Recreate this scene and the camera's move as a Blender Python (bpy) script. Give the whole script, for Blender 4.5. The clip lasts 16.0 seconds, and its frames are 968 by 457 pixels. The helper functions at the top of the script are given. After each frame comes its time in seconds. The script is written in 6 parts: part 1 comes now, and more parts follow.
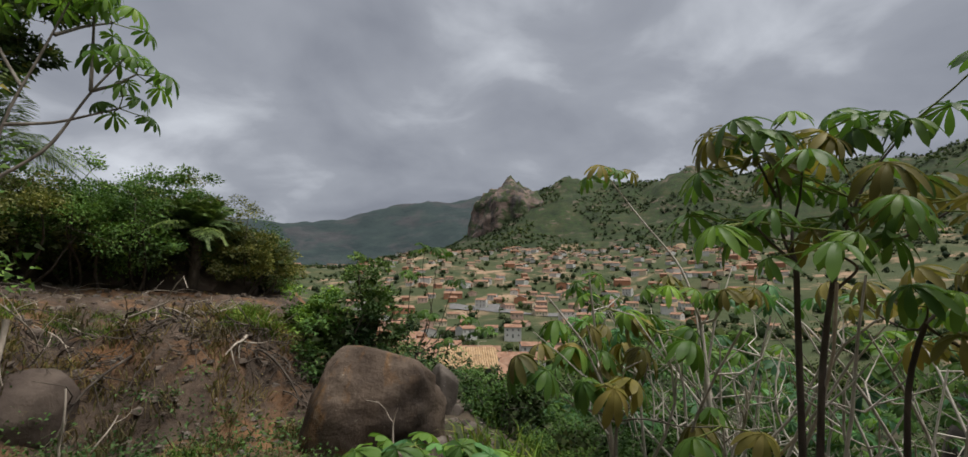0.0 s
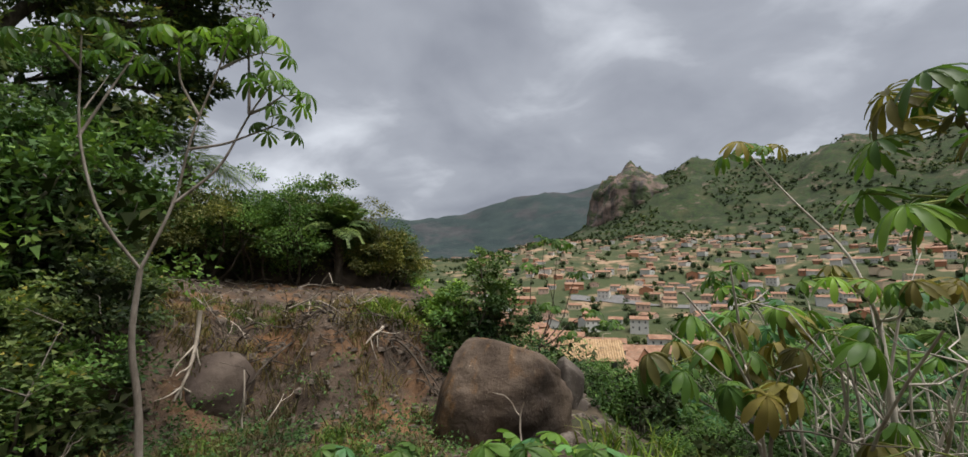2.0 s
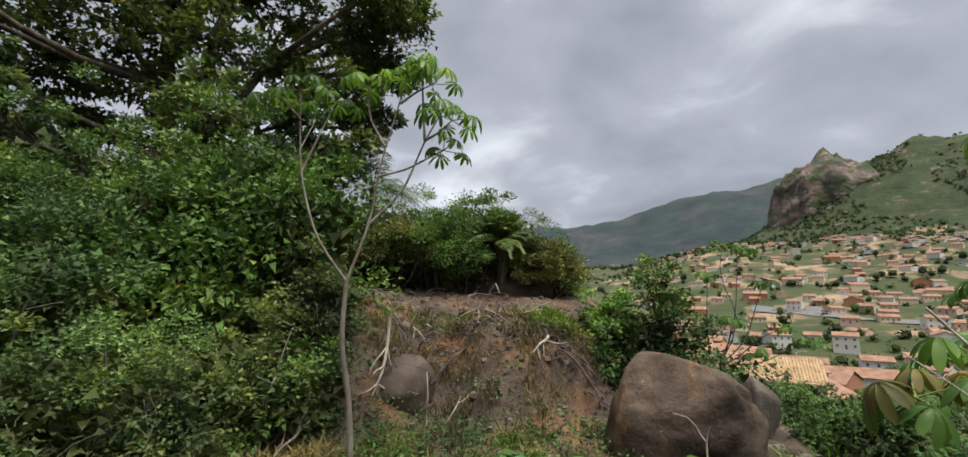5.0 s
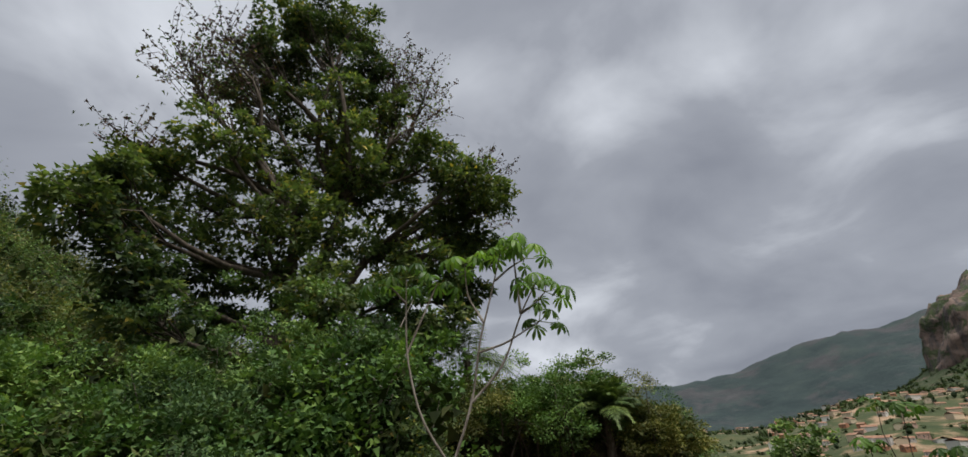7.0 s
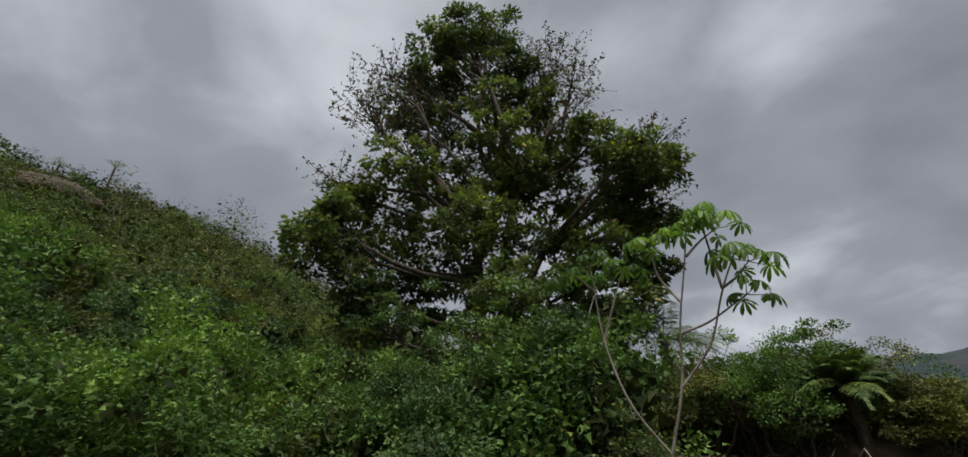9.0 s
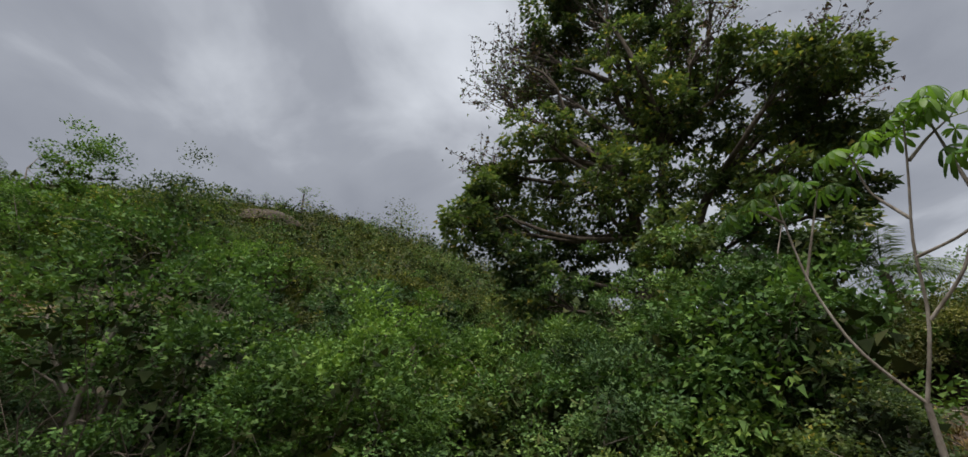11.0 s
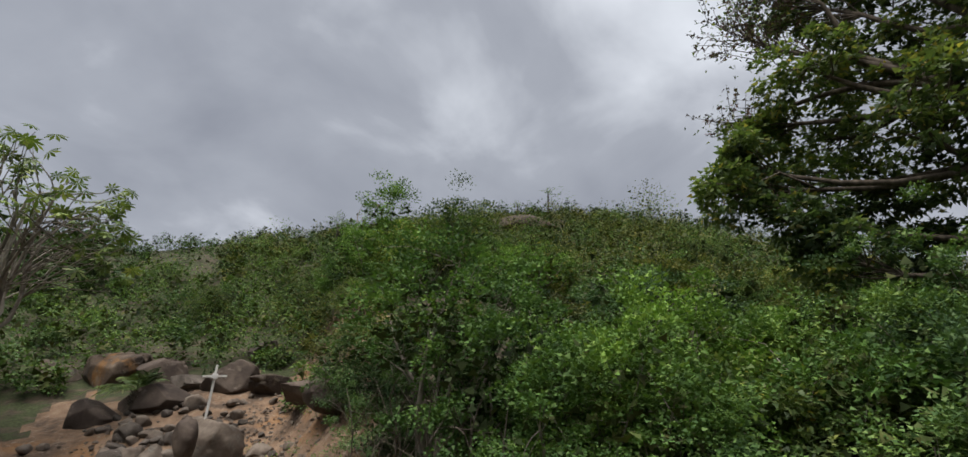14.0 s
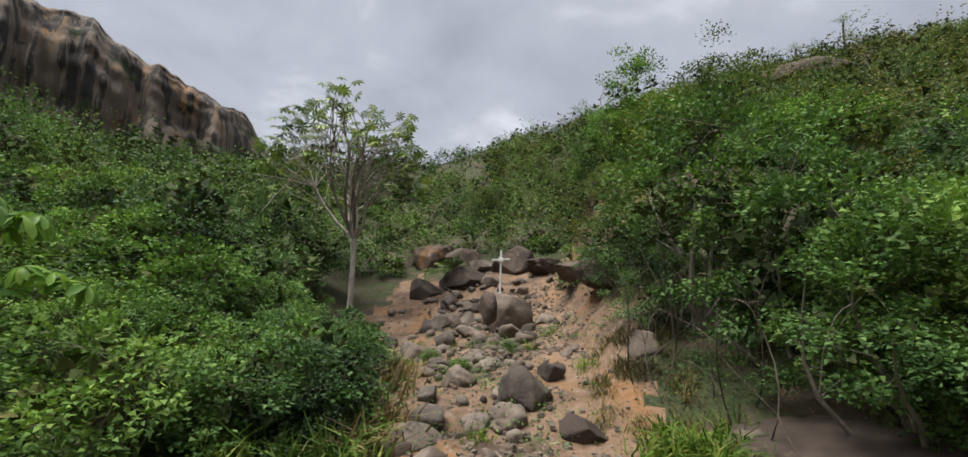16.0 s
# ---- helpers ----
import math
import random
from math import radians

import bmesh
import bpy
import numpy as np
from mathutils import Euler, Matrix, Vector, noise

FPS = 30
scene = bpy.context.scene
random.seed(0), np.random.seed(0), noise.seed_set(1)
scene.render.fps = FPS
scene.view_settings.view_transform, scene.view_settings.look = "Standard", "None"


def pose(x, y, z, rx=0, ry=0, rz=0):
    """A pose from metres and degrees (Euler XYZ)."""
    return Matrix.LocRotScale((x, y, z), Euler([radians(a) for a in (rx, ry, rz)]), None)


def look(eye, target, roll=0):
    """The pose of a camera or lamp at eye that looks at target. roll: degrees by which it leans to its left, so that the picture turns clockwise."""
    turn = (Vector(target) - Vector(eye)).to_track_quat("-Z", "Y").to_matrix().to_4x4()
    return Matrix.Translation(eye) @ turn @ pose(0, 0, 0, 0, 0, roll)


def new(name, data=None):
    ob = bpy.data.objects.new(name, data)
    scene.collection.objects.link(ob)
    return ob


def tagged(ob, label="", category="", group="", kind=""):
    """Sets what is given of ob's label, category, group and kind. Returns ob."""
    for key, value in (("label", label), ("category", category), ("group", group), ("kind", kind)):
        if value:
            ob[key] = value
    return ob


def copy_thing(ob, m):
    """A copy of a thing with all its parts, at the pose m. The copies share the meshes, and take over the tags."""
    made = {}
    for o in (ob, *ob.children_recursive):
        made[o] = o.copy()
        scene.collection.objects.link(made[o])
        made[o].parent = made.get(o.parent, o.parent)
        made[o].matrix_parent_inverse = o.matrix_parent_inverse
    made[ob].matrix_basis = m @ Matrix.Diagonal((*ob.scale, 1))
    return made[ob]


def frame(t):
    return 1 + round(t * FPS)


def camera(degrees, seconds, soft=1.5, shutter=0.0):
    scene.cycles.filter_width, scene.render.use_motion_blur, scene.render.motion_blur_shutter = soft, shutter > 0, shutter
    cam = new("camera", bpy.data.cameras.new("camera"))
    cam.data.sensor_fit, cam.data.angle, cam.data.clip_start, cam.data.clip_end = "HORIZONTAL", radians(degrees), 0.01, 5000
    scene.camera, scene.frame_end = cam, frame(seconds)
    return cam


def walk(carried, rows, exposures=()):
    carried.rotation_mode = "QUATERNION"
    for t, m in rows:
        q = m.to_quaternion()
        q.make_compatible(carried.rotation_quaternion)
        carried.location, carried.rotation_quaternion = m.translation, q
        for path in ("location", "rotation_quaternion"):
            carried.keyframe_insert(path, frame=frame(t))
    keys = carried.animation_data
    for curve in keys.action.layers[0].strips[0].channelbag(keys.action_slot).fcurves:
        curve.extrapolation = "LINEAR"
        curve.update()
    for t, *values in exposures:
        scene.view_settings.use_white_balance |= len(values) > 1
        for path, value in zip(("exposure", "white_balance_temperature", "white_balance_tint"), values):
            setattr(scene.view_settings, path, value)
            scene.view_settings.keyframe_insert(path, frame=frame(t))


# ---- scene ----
cam = camera(91.94, 16.0)
PATH = (
    (0.0, -0.092, 0.252, 1.538, 98.33, -0.84, 0.85),
    (0.5, -0.111, 0.284, 1.557, 97.01, -0.83, 3.69),
    (1.0, -0.107, 0.316, 1.555, 97.28, -0.57, 8.87),
    (1.5, -0.118, 0.335, 1.562, 97.19, -0.64, 12.22),
    (2.0, -0.112, 0.333, 1.563, 97.1, -0.5, 15.42),
    (2.5, -0.11, 0.33, 1.563, 97.12, -0.27, 18.36),
    (3.0, -0.117, 0.337, 1.563, 96.91, -0.21, 21.37),
    (5.5, -0.197, 0.256, 1.593, 100.04, -0.07, 37.95),
    (6.0, -0.179, 0.205, 1.606, 105.78, 0.15, 41.23),
    (6.5, -0.17, 0.165, 1.632, 111.93, 0.69, 43.53),
    (7.0, -0.163, 0.113, 1.655, 117.43, 0.8, 45.85),
    (7.5, -0.147, 0.104, 1.661, 118.52, 0.58, 48.04),
    (8.0, -0.138, 0.058, 1.651, 118.75, 0.96, 51.44),
    (8.5, -0.152, 0.014, 1.667, 118.18, 1.27, 60.76),
    (9.0, -0.157, 0.01, 1.673, 116.02, 0.18, 68.41),
    (11.5, -0.309, -0.002, 1.636, 112.91, 1.74, 93.66),
    (12.0, -0.299, -0.016, 1.631, 112.84, 0.98, 98.27),
    (12.5, -0.286, -0.026, 1.628, 112.83, 0.84, 102.23),
    (13.0, -0.272, -0.055, 1.626, 112.61, 0.11, 107.66),
    (13.5, -0.262, -0.094, 1.631, 112.39, -0.17, 114.33),
    (14.0, -0.238, -0.128, 1.63, 111.92, -0.24, 119.9),
    (14.5, -0.209, -0.16, 1.617, 110.11, -1.02, 129.66),
    (15.0, -0.209, -0.211, 1.586, 105.51, -0.43, 140.43),
    (15.5, -0.23, -0.232, 1.551, 102.3, -0.71, 147.05),
    (16.0, -0.23, -0.238, 1.525, 97.93, -0.9, 150.48),
)
EXPOSURES = [(0.0, 1.1), (1.5, 1.3), (3.0, 1.45), (5.5, 1.6), (6.5, 1.35), (7.2, 1.1), (9.0, 0.95), (11.5, 1.25), (12.5, 1.3), (14.5, 1.35), (15.5, 1.45), (16.0, 1.75)]
walk(cam, [(t, pose(x, y, z, rx, ry, rz)) for t, x, y, z, rx, ry, rz in PATH], EXPOSURES)

# ---------------------------------------------------------------- sky, sun
SUN_AZ, SUN_EL = 255.0, 72.0
world = bpy.data.worlds.new("overcast_sky")
world.use_nodes = True
scene.world = world


def sky_nodes(tree):
    n, l = tree.nodes, tree.links
    n.clear()
    out, bg = n.new("ShaderNodeOutputWorld"), n.new("ShaderNodeBackground")
    sky = n.new("ShaderNodeTexSky")
    sky.sky_type, sky.sun_disc = "NISHITA", False
    sky.sun_elevation, sky.sun_rotation = radians(SUN_EL), radians(-SUN_AZ)
    co = n.new("ShaderNodeTexCoord")
    sep = n.new("ShaderNodeSeparateXYZ")
    l.new(co.outputs["Generated"], sep.inputs[0])
    up = n.new("ShaderNodeMath"); up.operation = "ABSOLUTE"
    l.new(sep.outputs[2], up.inputs[0])
    lift = n.new("ShaderNodeMath"); lift.operation = "ADD"; lift.inputs[1].default_value = 0.26
    l.new(up.outputs[0], lift.inputs[0])
    flat = n.new("ShaderNodeVectorMath"); flat.operation = "DIVIDE"
    l.new(co.outputs["Generated"], flat.inputs[0])
    l.new(lift.outputs[0], flat.inputs[1])
    low = n.new("ShaderNodeMapping")
    low.inputs["Scale"].default_value = (1, 1, 0.02)
    l.new(flat.outputs[0], low.inputs[0])

    def cloud(scale, detail, rough, distort, off):
        shift = n.new("ShaderNodeMapping")
        shift.inputs["Location"].default_value = off
        l.new(low.outputs[0], shift.inputs[0])
        t = n.new("ShaderNodeTexNoise")
        t.inputs["Scale"].default_value, t.inputs["Detail"].default_value = scale, detail
        t.inputs["Roughness"].default_value, t.inputs["Distortion"].default_value = rough, distort
        l.new(shift.outputs[0], t.inputs["Vector"])
        return t.outputs["Fac"]

    big, small = cloud(0.9, 3, 0.5, 0.2, (3.1, 1.7, 0)), cloud(2.6, 5, 0.5, 0.3, (0.3, 5.2, 0))
    mix = n.new("ShaderNodeMix"); mix.inputs[0].default_value = 0.45
    l.new(big, mix.inputs[2]); l.new(small, mix.inputs[3])
    ramp = n.new("ShaderNodeValToRGB")
    e = ramp.color_ramp.elements
    e[0].position, e[0].color = 0.34, (0.105, 0.112, 0.132, 1)
    e[1].position, e[1].color = 0.69, (0.33, 0.345, 0.372, 1)
    m = ramp.color_ramp.elements.new(0.5); m.color = (0.150, 0.159, 0.180, 1)
    l.new(mix.outputs[0], ramp.inputs[0])
    thin = n.new("ShaderNodeMix"); thin.data_type = "RGBA"; thin.blend_type = "ADD"
    thin.inputs[0].default_value = 0.002
    l.new(ramp.outputs[0], thin.inputs[6]); l.new(sky.outputs[0], thin.inputs[7])
    l.new(thin.outputs[2], bg.inputs[0])
    bg.inputs[1].default_value = 1.0
    l.new(bg.outputs[0], out.inputs[0])


sky_nodes(world.node_tree)
sun = new("sun", bpy.data.lights.new("sun", "SUN"))
sun.data.energy, sun.data.angle, sun.data.color = 2.2, radians(40), (1.0, 0.96, 0.9)
_a, _e = radians(SUN_AZ), radians(SUN_EL)
sun.matrix_basis = look((-50 * math.sin(_a) * math.cos(_e), 50 * math.cos(_a) * math.cos(_e), 50 * math.sin(_e)), (0, 0, 0))


# ---------------------------------------------------------------- materials
def ramp_of(n, stops):
    r = n.new("ShaderNodeValToRGB")
    e = r.color_ramp.elements
    e[0].position, e[0].color = stops[0][0], (*stops[0][1], 1)
    e[1].position, e[1].color = stops[-1][0], (*stops[-1][1], 1)
    for p, c in stops[1:-1]:
        k = e.new(p)
        k.color = (*c, 1)
    return r


def noise_of(n, l, scale, detail=5, rough=0.6, stretch=(1, 1, 1), coord="pos", distort=0.0):
    if coord == "pos":
        src = n.new("ShaderNodeNewGeometry").outputs["Position"]
    else:
        src = n.new("ShaderNodeTexCoord").outputs["Object"]
    mp = n.new("ShaderNodeMapping")
    mp.inputs["Scale"].default_value = stretch
    l.new(src, mp.inputs[0])
    t = n.new("ShaderNodeTexNoise")
    t.inputs["Scale"].default_value, t.inputs["Detail"].default_value, t.inputs["Roughness"].default_value = scale, detail, rough
    t.inputs["Distortion"].default_value = distort
    l.new(mp.outputs[0], t.inputs["Vector"])
    return t.outputs["Fac"]


def mix_rgb(n, l, fac, a, b, kind="MIX"):
    m = n.new("ShaderNodeMix")
    m.data_type, m.blend_type = "RGBA", kind
    if isinstance(fac, float):
        m.inputs[0].default_value = fac
    else:
        l.new(fac, m.inputs[0])
    for sock, v in ((6, a), (7, b)):
        if isinstance(v, tuple):
            m.inputs[sock].default_value = (*v, 1)
        else:
            l.new(v, m.inputs[sock])
    return m.outputs[2]


def ground_mat(name, layers, rough=0.95, bump=0.4, bump_scale=6.0, coord="pos"):
    """layers: (noise scale, stretch, [(stop, colour)...], blend or None); the first is the base, later ones lie over it by their own masks."""
    m = bpy.data.materials.new(name)
    m.use_nodes = True
    n, l = m.node_tree.nodes, m.node_tree.links
    b = n["Principled BSDF"]
    col = None
    for scale, stretch, stops, mask in layers:
        r = ramp_of(n, stops)
        l.new(noise_of(n, l, scale, 7, 0.62, stretch, coord), r.inputs[0])
        if col is None:
            col = r.outputs[0]
        else:
            ms, lo, hi, mst = mask
            k = ramp_of(n, [(lo, (0, 0, 0)), (hi, (1, 1, 1))])
            l.new(noise_of(n, l, ms, 6, 0.65, mst, coord, 0.3), k.inputs[0])
            col = mix_rgb(n, l, k.outputs[0], col, r.outputs[0])
    l.new(col, b.inputs["Base Color"])
    b.inputs["Roughness"].default_value = rough
    b.inputs["Specular IOR Level"].default_value = 0.25
    if bump:
        bp = n.new("ShaderNodeBump")
        bp.inputs["Strength"].default_value = bump
        bp.inputs["Distance"].default_value = 0.3 / bump_scale
        l.new(noise_of(n, l, bump_scale, 8, 0.68, (1, 1, 1), coord), bp.inputs["Height"])
        l.new(bp.outputs[0], b.inputs["Normal"])
    return m


def leaf_mat(name, stops, rough=0.65, pass_light=0.2, glow=(1.3, 1.4, 0.7), patch=None, tone_scale=1.3):
    """Leaf colours picked for each leaf, with light shining through the blade."""
    m = bpy.data.materials.new(name)
    m.use_nodes = True
    n, l = m.node_tree.nodes, m.node_tree.links
    b = n["Principled BSDF"]
    r = ramp_of(n, stops)
    l.new(n.new("ShaderNodeNewGeometry").outputs["Random Per Island"], r.inputs[0])
    tone = ramp_of(n, [(0.34, (0.45, 0.47, 0.52)), (0.66, (1.5, 1.45, 1.2))])
    l.new(noise_of(n, l, tone_scale, 4), tone.inputs[0])
    col = mix_rgb(n, l, 1.0, r.outputs[0], tone.outputs[0], "MULTIPLY")
    broad = ramp_of(n, [(0.36, (0.62, 0.66, 0.72)), (0.64, (1.32, 1.25, 1.0))])
    l.new(noise_of(n, l, tone_scale * 0.22, 2), broad.inputs[0])
    col = mix_rgb(n, l, 1.0, col, broad.outputs[0], "MULTIPLY")
    each = ramp_of(n, [(0.0, (0.72, 0.76, 0.8)), (0.6, (1.0, 1.0, 1.0)), (1.0, (1.3, 1.22, 1.0))])
    l.new(n.new("ShaderNodeObjectInfo").outputs["Random"], each.inputs[0])
    col = mix_rgb(n, l, 1.0, col, each.outputs[0], "MULTIPLY")
    if patch:
        k = ramp_of(n, [(patch[0], (0, 0, 0)), (patch[1], (1, 1, 1))])
        l.new(noise_of(n, l, patch[2], 3), k.inputs[0])
        col = mix_rgb(n, l, k.outputs[0], col, patch[3])
    l.new(col, b.inputs["Base Color"])
    b.inputs["Roughness"].default_value = rough
    b.inputs["Specular IOR Level"].default_value = 0.15
    tr = n.new("ShaderNodeBsdfTranslucent")
    l.new(mix_rgb(n, l, 1.0, col, glow, "MULTIPLY"), tr.inputs[0])
    mx = n.new("ShaderNodeMixShader")
    mx.inputs[0].default_value = pass_light
    l.new(b.outputs[0], mx.inputs[1]); l.new(tr.outputs[0], mx.inputs[2])
    l.new(mx.outputs[0], n["Material Output"].inputs[0])
    return m


ONE = (1, 1, 1)
SOIL = ground_mat("eroded_soil", [
    (2.2, ONE, [(0.3, (0.064, 0.044, 0.032)), (0.5, (0.119, 0.083, 0.061)), (0.72, (0.191, 0.143, 0.111))], None),
    (9.0, ONE, [(0.3, (0.043, 0.031, 0.022)), (0.7, (0.119, 0.085, 0.061))], (0.9, 0.48, 0.60, ONE)),
    (14.0, ONE, [(0.35, (0.153, 0.081, 0.038)), (0.65, (0.212, 0.123, 0.064))], (0.55, 0.56, 0.68, ONE)),
    (25.0, ONE, [(0.35, (0.136, 0.111, 0.085)), (0.65, (0.255, 0.212, 0.170))], (7.0, 0.58, 0.68, ONE)),
], bump=1.0, bump_scale=5.0)
TRAIL_SOIL = ground_mat("tan_gully_soil", [
    (1.6, ONE, [(0.3, (0.088, 0.058, 0.038)), (0.5, (0.163, 0.105, 0.068)), (0.72, (0.238, 0.167, 0.116))], None),
    (8.0, ONE, [(0.3, (0.051, 0.035, 0.025)), (0.7, (0.102, 0.071, 0.051))], (0.8, 0.52, 0.62, ONE)),
    (14.0, ONE, [(0.35, (0.177, 0.088, 0.037)), (0.65, (0.231, 0.133, 0.068))], (0.5, 0.55, 0.66, ONE)),
    (30.0, ONE, [(0.35, (0.136, 0.109, 0.085)), (0.65, (0.272, 0.224, 0.177))], (8.0, 0.58, 0.66, ONE)),
], bump=1.0, bump_scale=5.0)
# darker copy of SOIL, with the shade on the bank put into its colour
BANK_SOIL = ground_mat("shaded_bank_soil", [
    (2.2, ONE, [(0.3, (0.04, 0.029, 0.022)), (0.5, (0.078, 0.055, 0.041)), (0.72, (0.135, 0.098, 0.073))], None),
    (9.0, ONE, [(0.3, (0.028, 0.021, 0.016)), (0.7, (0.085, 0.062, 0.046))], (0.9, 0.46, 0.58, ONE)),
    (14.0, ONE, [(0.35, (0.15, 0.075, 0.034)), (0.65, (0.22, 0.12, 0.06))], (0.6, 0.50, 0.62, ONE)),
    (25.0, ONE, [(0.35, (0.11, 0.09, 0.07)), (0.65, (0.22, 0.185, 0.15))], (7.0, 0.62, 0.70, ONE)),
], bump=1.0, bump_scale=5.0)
SLAB_ROCK = ground_mat("dark_brown_rock", [
    (1.2, ONE, [(0.3, (0.0319, 0.0238, 0.0189)), (0.5, (0.0609, 0.0448, 0.0365)), (0.72, (0.1232, 0.0952, 0.0756))], None),
    (20.0, ONE, [(0.3, (0.0870, 0.0700, 0.0540)), (0.7, (0.1740, 0.1400, 0.1080))], (1.6, 0.56, 0.68, ONE)),
], rough=0.85, bump=0.8, bump_scale=10.0)
LITTER = ground_mat("hillside_litter", [
    (3.0, ONE, [(0.3, (0.03, 0.025, 0.018)), (0.55, (0.065, 0.05, 0.034)), (0.75, (0.11, 0.085, 0.058))], None),
    (16.0, ONE, [(0.35, (0.016, 0.024, 0.010)), (0.65, (0.06, 0.07, 0.028))], (1.4, 0.44, 0.54, ONE)),
], bump=0.9, bump_scale=4.0)
VALLEY = ground_mat("valley_ground", [
    (0.03, ONE, [(0.3, (0.03, 0.045, 0.017)), (0.55, (0.05, 0.063, 0.025)), (0.75, (0.11, 0.095, 0.05))], None),
    (0.2, ONE, [(0.3, (0.22, 0.14, 0.085)), (0.7, (0.33, 0.24, 0.16))], (0.02, 0.53, 0.62, ONE)),
], bump=0.5, bump_scale=0.3)
SCRUB = ground_mat("mountain_scrub", [
    (0.03, ONE, [(0.3, (0.0144, 0.0240, 0.0112)), (0.5, (0.0288, 0.0400, 0.0168)), (0.72, (0.0680, 0.0640, 0.0304))], None),
    (0.06, ONE, [(0.3, (0.0800, 0.0624, 0.0480)), (0.7, (0.1520, 0.1200, 0.0920))], (0.022, 0.57, 0.64, ONE)),
    (0.3, ONE, [(0.3, (0.0200, 0.0400, 0.0128)), (0.7, (0.0400, 0.0640, 0.0200))], (0.09, 0.5, 0.58, ONE)),
], bump=0.7, bump_scale=0.12)
# blue-grey cast of the far ridge is haze put into the forest colour
FARWOOD = ground_mat("hazy_far_forest", [
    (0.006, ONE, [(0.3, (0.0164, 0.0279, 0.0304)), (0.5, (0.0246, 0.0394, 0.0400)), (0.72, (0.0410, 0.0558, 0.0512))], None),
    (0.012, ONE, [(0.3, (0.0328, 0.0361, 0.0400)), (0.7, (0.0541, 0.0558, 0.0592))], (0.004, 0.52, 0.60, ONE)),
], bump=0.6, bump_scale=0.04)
GRANITE = ground_mat("weathered_granite", [
    (1.6, ONE, [(0.3, (0.038, 0.031, 0.026)), (0.5, (0.075, 0.061, 0.051)), (0.72, (0.15, 0.128, 0.11))], None),
    (3.0, ONE, [(0.3, (0.26, 0.14, 0.04)), (0.7, (0.33, 0.20, 0.075))], (0.75, 0.63, 0.76, (1, 1, 0.6))),
    (30.0, ONE, [(0.4, (0.30, 0.29, 0.26)), (0.6, (0.42, 0.41, 0.37))], (34.0, 0.64, 0.70, ONE)),
    (6.0, ONE, [(0.3, (0.02, 0.018, 0.016)), (0.7, (0.06, 0.052, 0.045))], (1.1, 0.56, 0.68, ONE)),
], rough=0.88, bump=0.8, bump_scale=9.0)
OCHRE_GRANITE = ground_mat("ochre_stained_granite", [
    (1.6, ONE, [(0.3, (0.0420, 0.0301, 0.0228)), (0.5, (0.0840, 0.0602, 0.0444)), (0.72, (0.1596, 0.1203, 0.0907))], None),
    (3.0, ONE, [(0.3, (0.1680, 0.0790, 0.0235)), (0.7, (0.2352, 0.1241, 0.0470))], (1.3, 0.52, 0.64, (1, 1, 0.5))),
    (6.0, ONE, [(0.3, (0.1848, 0.1542, 0.1210)), (0.7, (0.2688, 0.2256, 0.1781))], (1.3, 0.56, 0.68, (1, 1, 0.6))),
    (6.0, ONE, [(0.3, (0.0185, 0.0135, 0.0108)), (0.7, (0.0462, 0.0346, 0.0269))], (0.7, 0.47, 0.60, (1, 1, 0.5))),
    (30.0, ONE, [(0.4, (0.2520, 0.2181, 0.1747)), (0.6, (0.3528, 0.3083, 0.2486))], (34.0, 0.65, 0.71, ONE)),
], rough=0.88, bump=0.9, bump_scale=9.0)
PALE_ROCK = ground_mat("pale_trail_rock", [
    (2.6, ONE, [(0.3, (0.0697, 0.0525, 0.0410)), (0.5, (0.1271, 0.1000, 0.0804)), (0.72, (0.2050, 0.1706, 0.1394))], None),
    (24.0, ONE, [(0.4, (0.0820, 0.0697, 0.0574)), (0.6, (0.1640, 0.1476, 0.1312))], (2.0, 0.54, 0.66, ONE)),
], rough=0.9, bump=0.7, bump_scale=12.0)
CLIFF = ground_mat("streaked_cliff_granite", [
    (0.09, (1, 1, 0.4), [(0.3, (0.0697, 0.0541, 0.0451)), (0.5, (0.1230, 0.0968, 0.0787)), (0.72, (0.1886, 0.1517, 0.1230))], None),
    (0.4, ONE, [(0.3, (0.2050, 0.1025, 0.0369)), (0.7, (0.2542, 0.1558, 0.0738))], (0.08, 0.54, 0.66, (1, 1, 0.45))),
    (0.5, ONE, [(0.3, (0.0148, 0.0148, 0.0156)), (0.7, (0.0426, 0.0385, 0.0377))], (0.42, 0.49, 0.56, (1, 1, 0.07))),
    (0.5, ONE, [(0.3, (0.2050, 0.1640, 0.1230)), (0.7, (0.2706, 0.2296, 0.1804))], (0.55, 0.61, 0.67, (1, 1, 0.05))),
    (0.9, ONE, [(0.3, (0.0180, 0.0295, 0.0115)), (0.7, (0.0369, 0.0492, 0.0180))], (0.12, 0.60, 0.64, (1, 1, 1.3))),
], rough=0.85, bump=0.9, bump_scale=0.5)
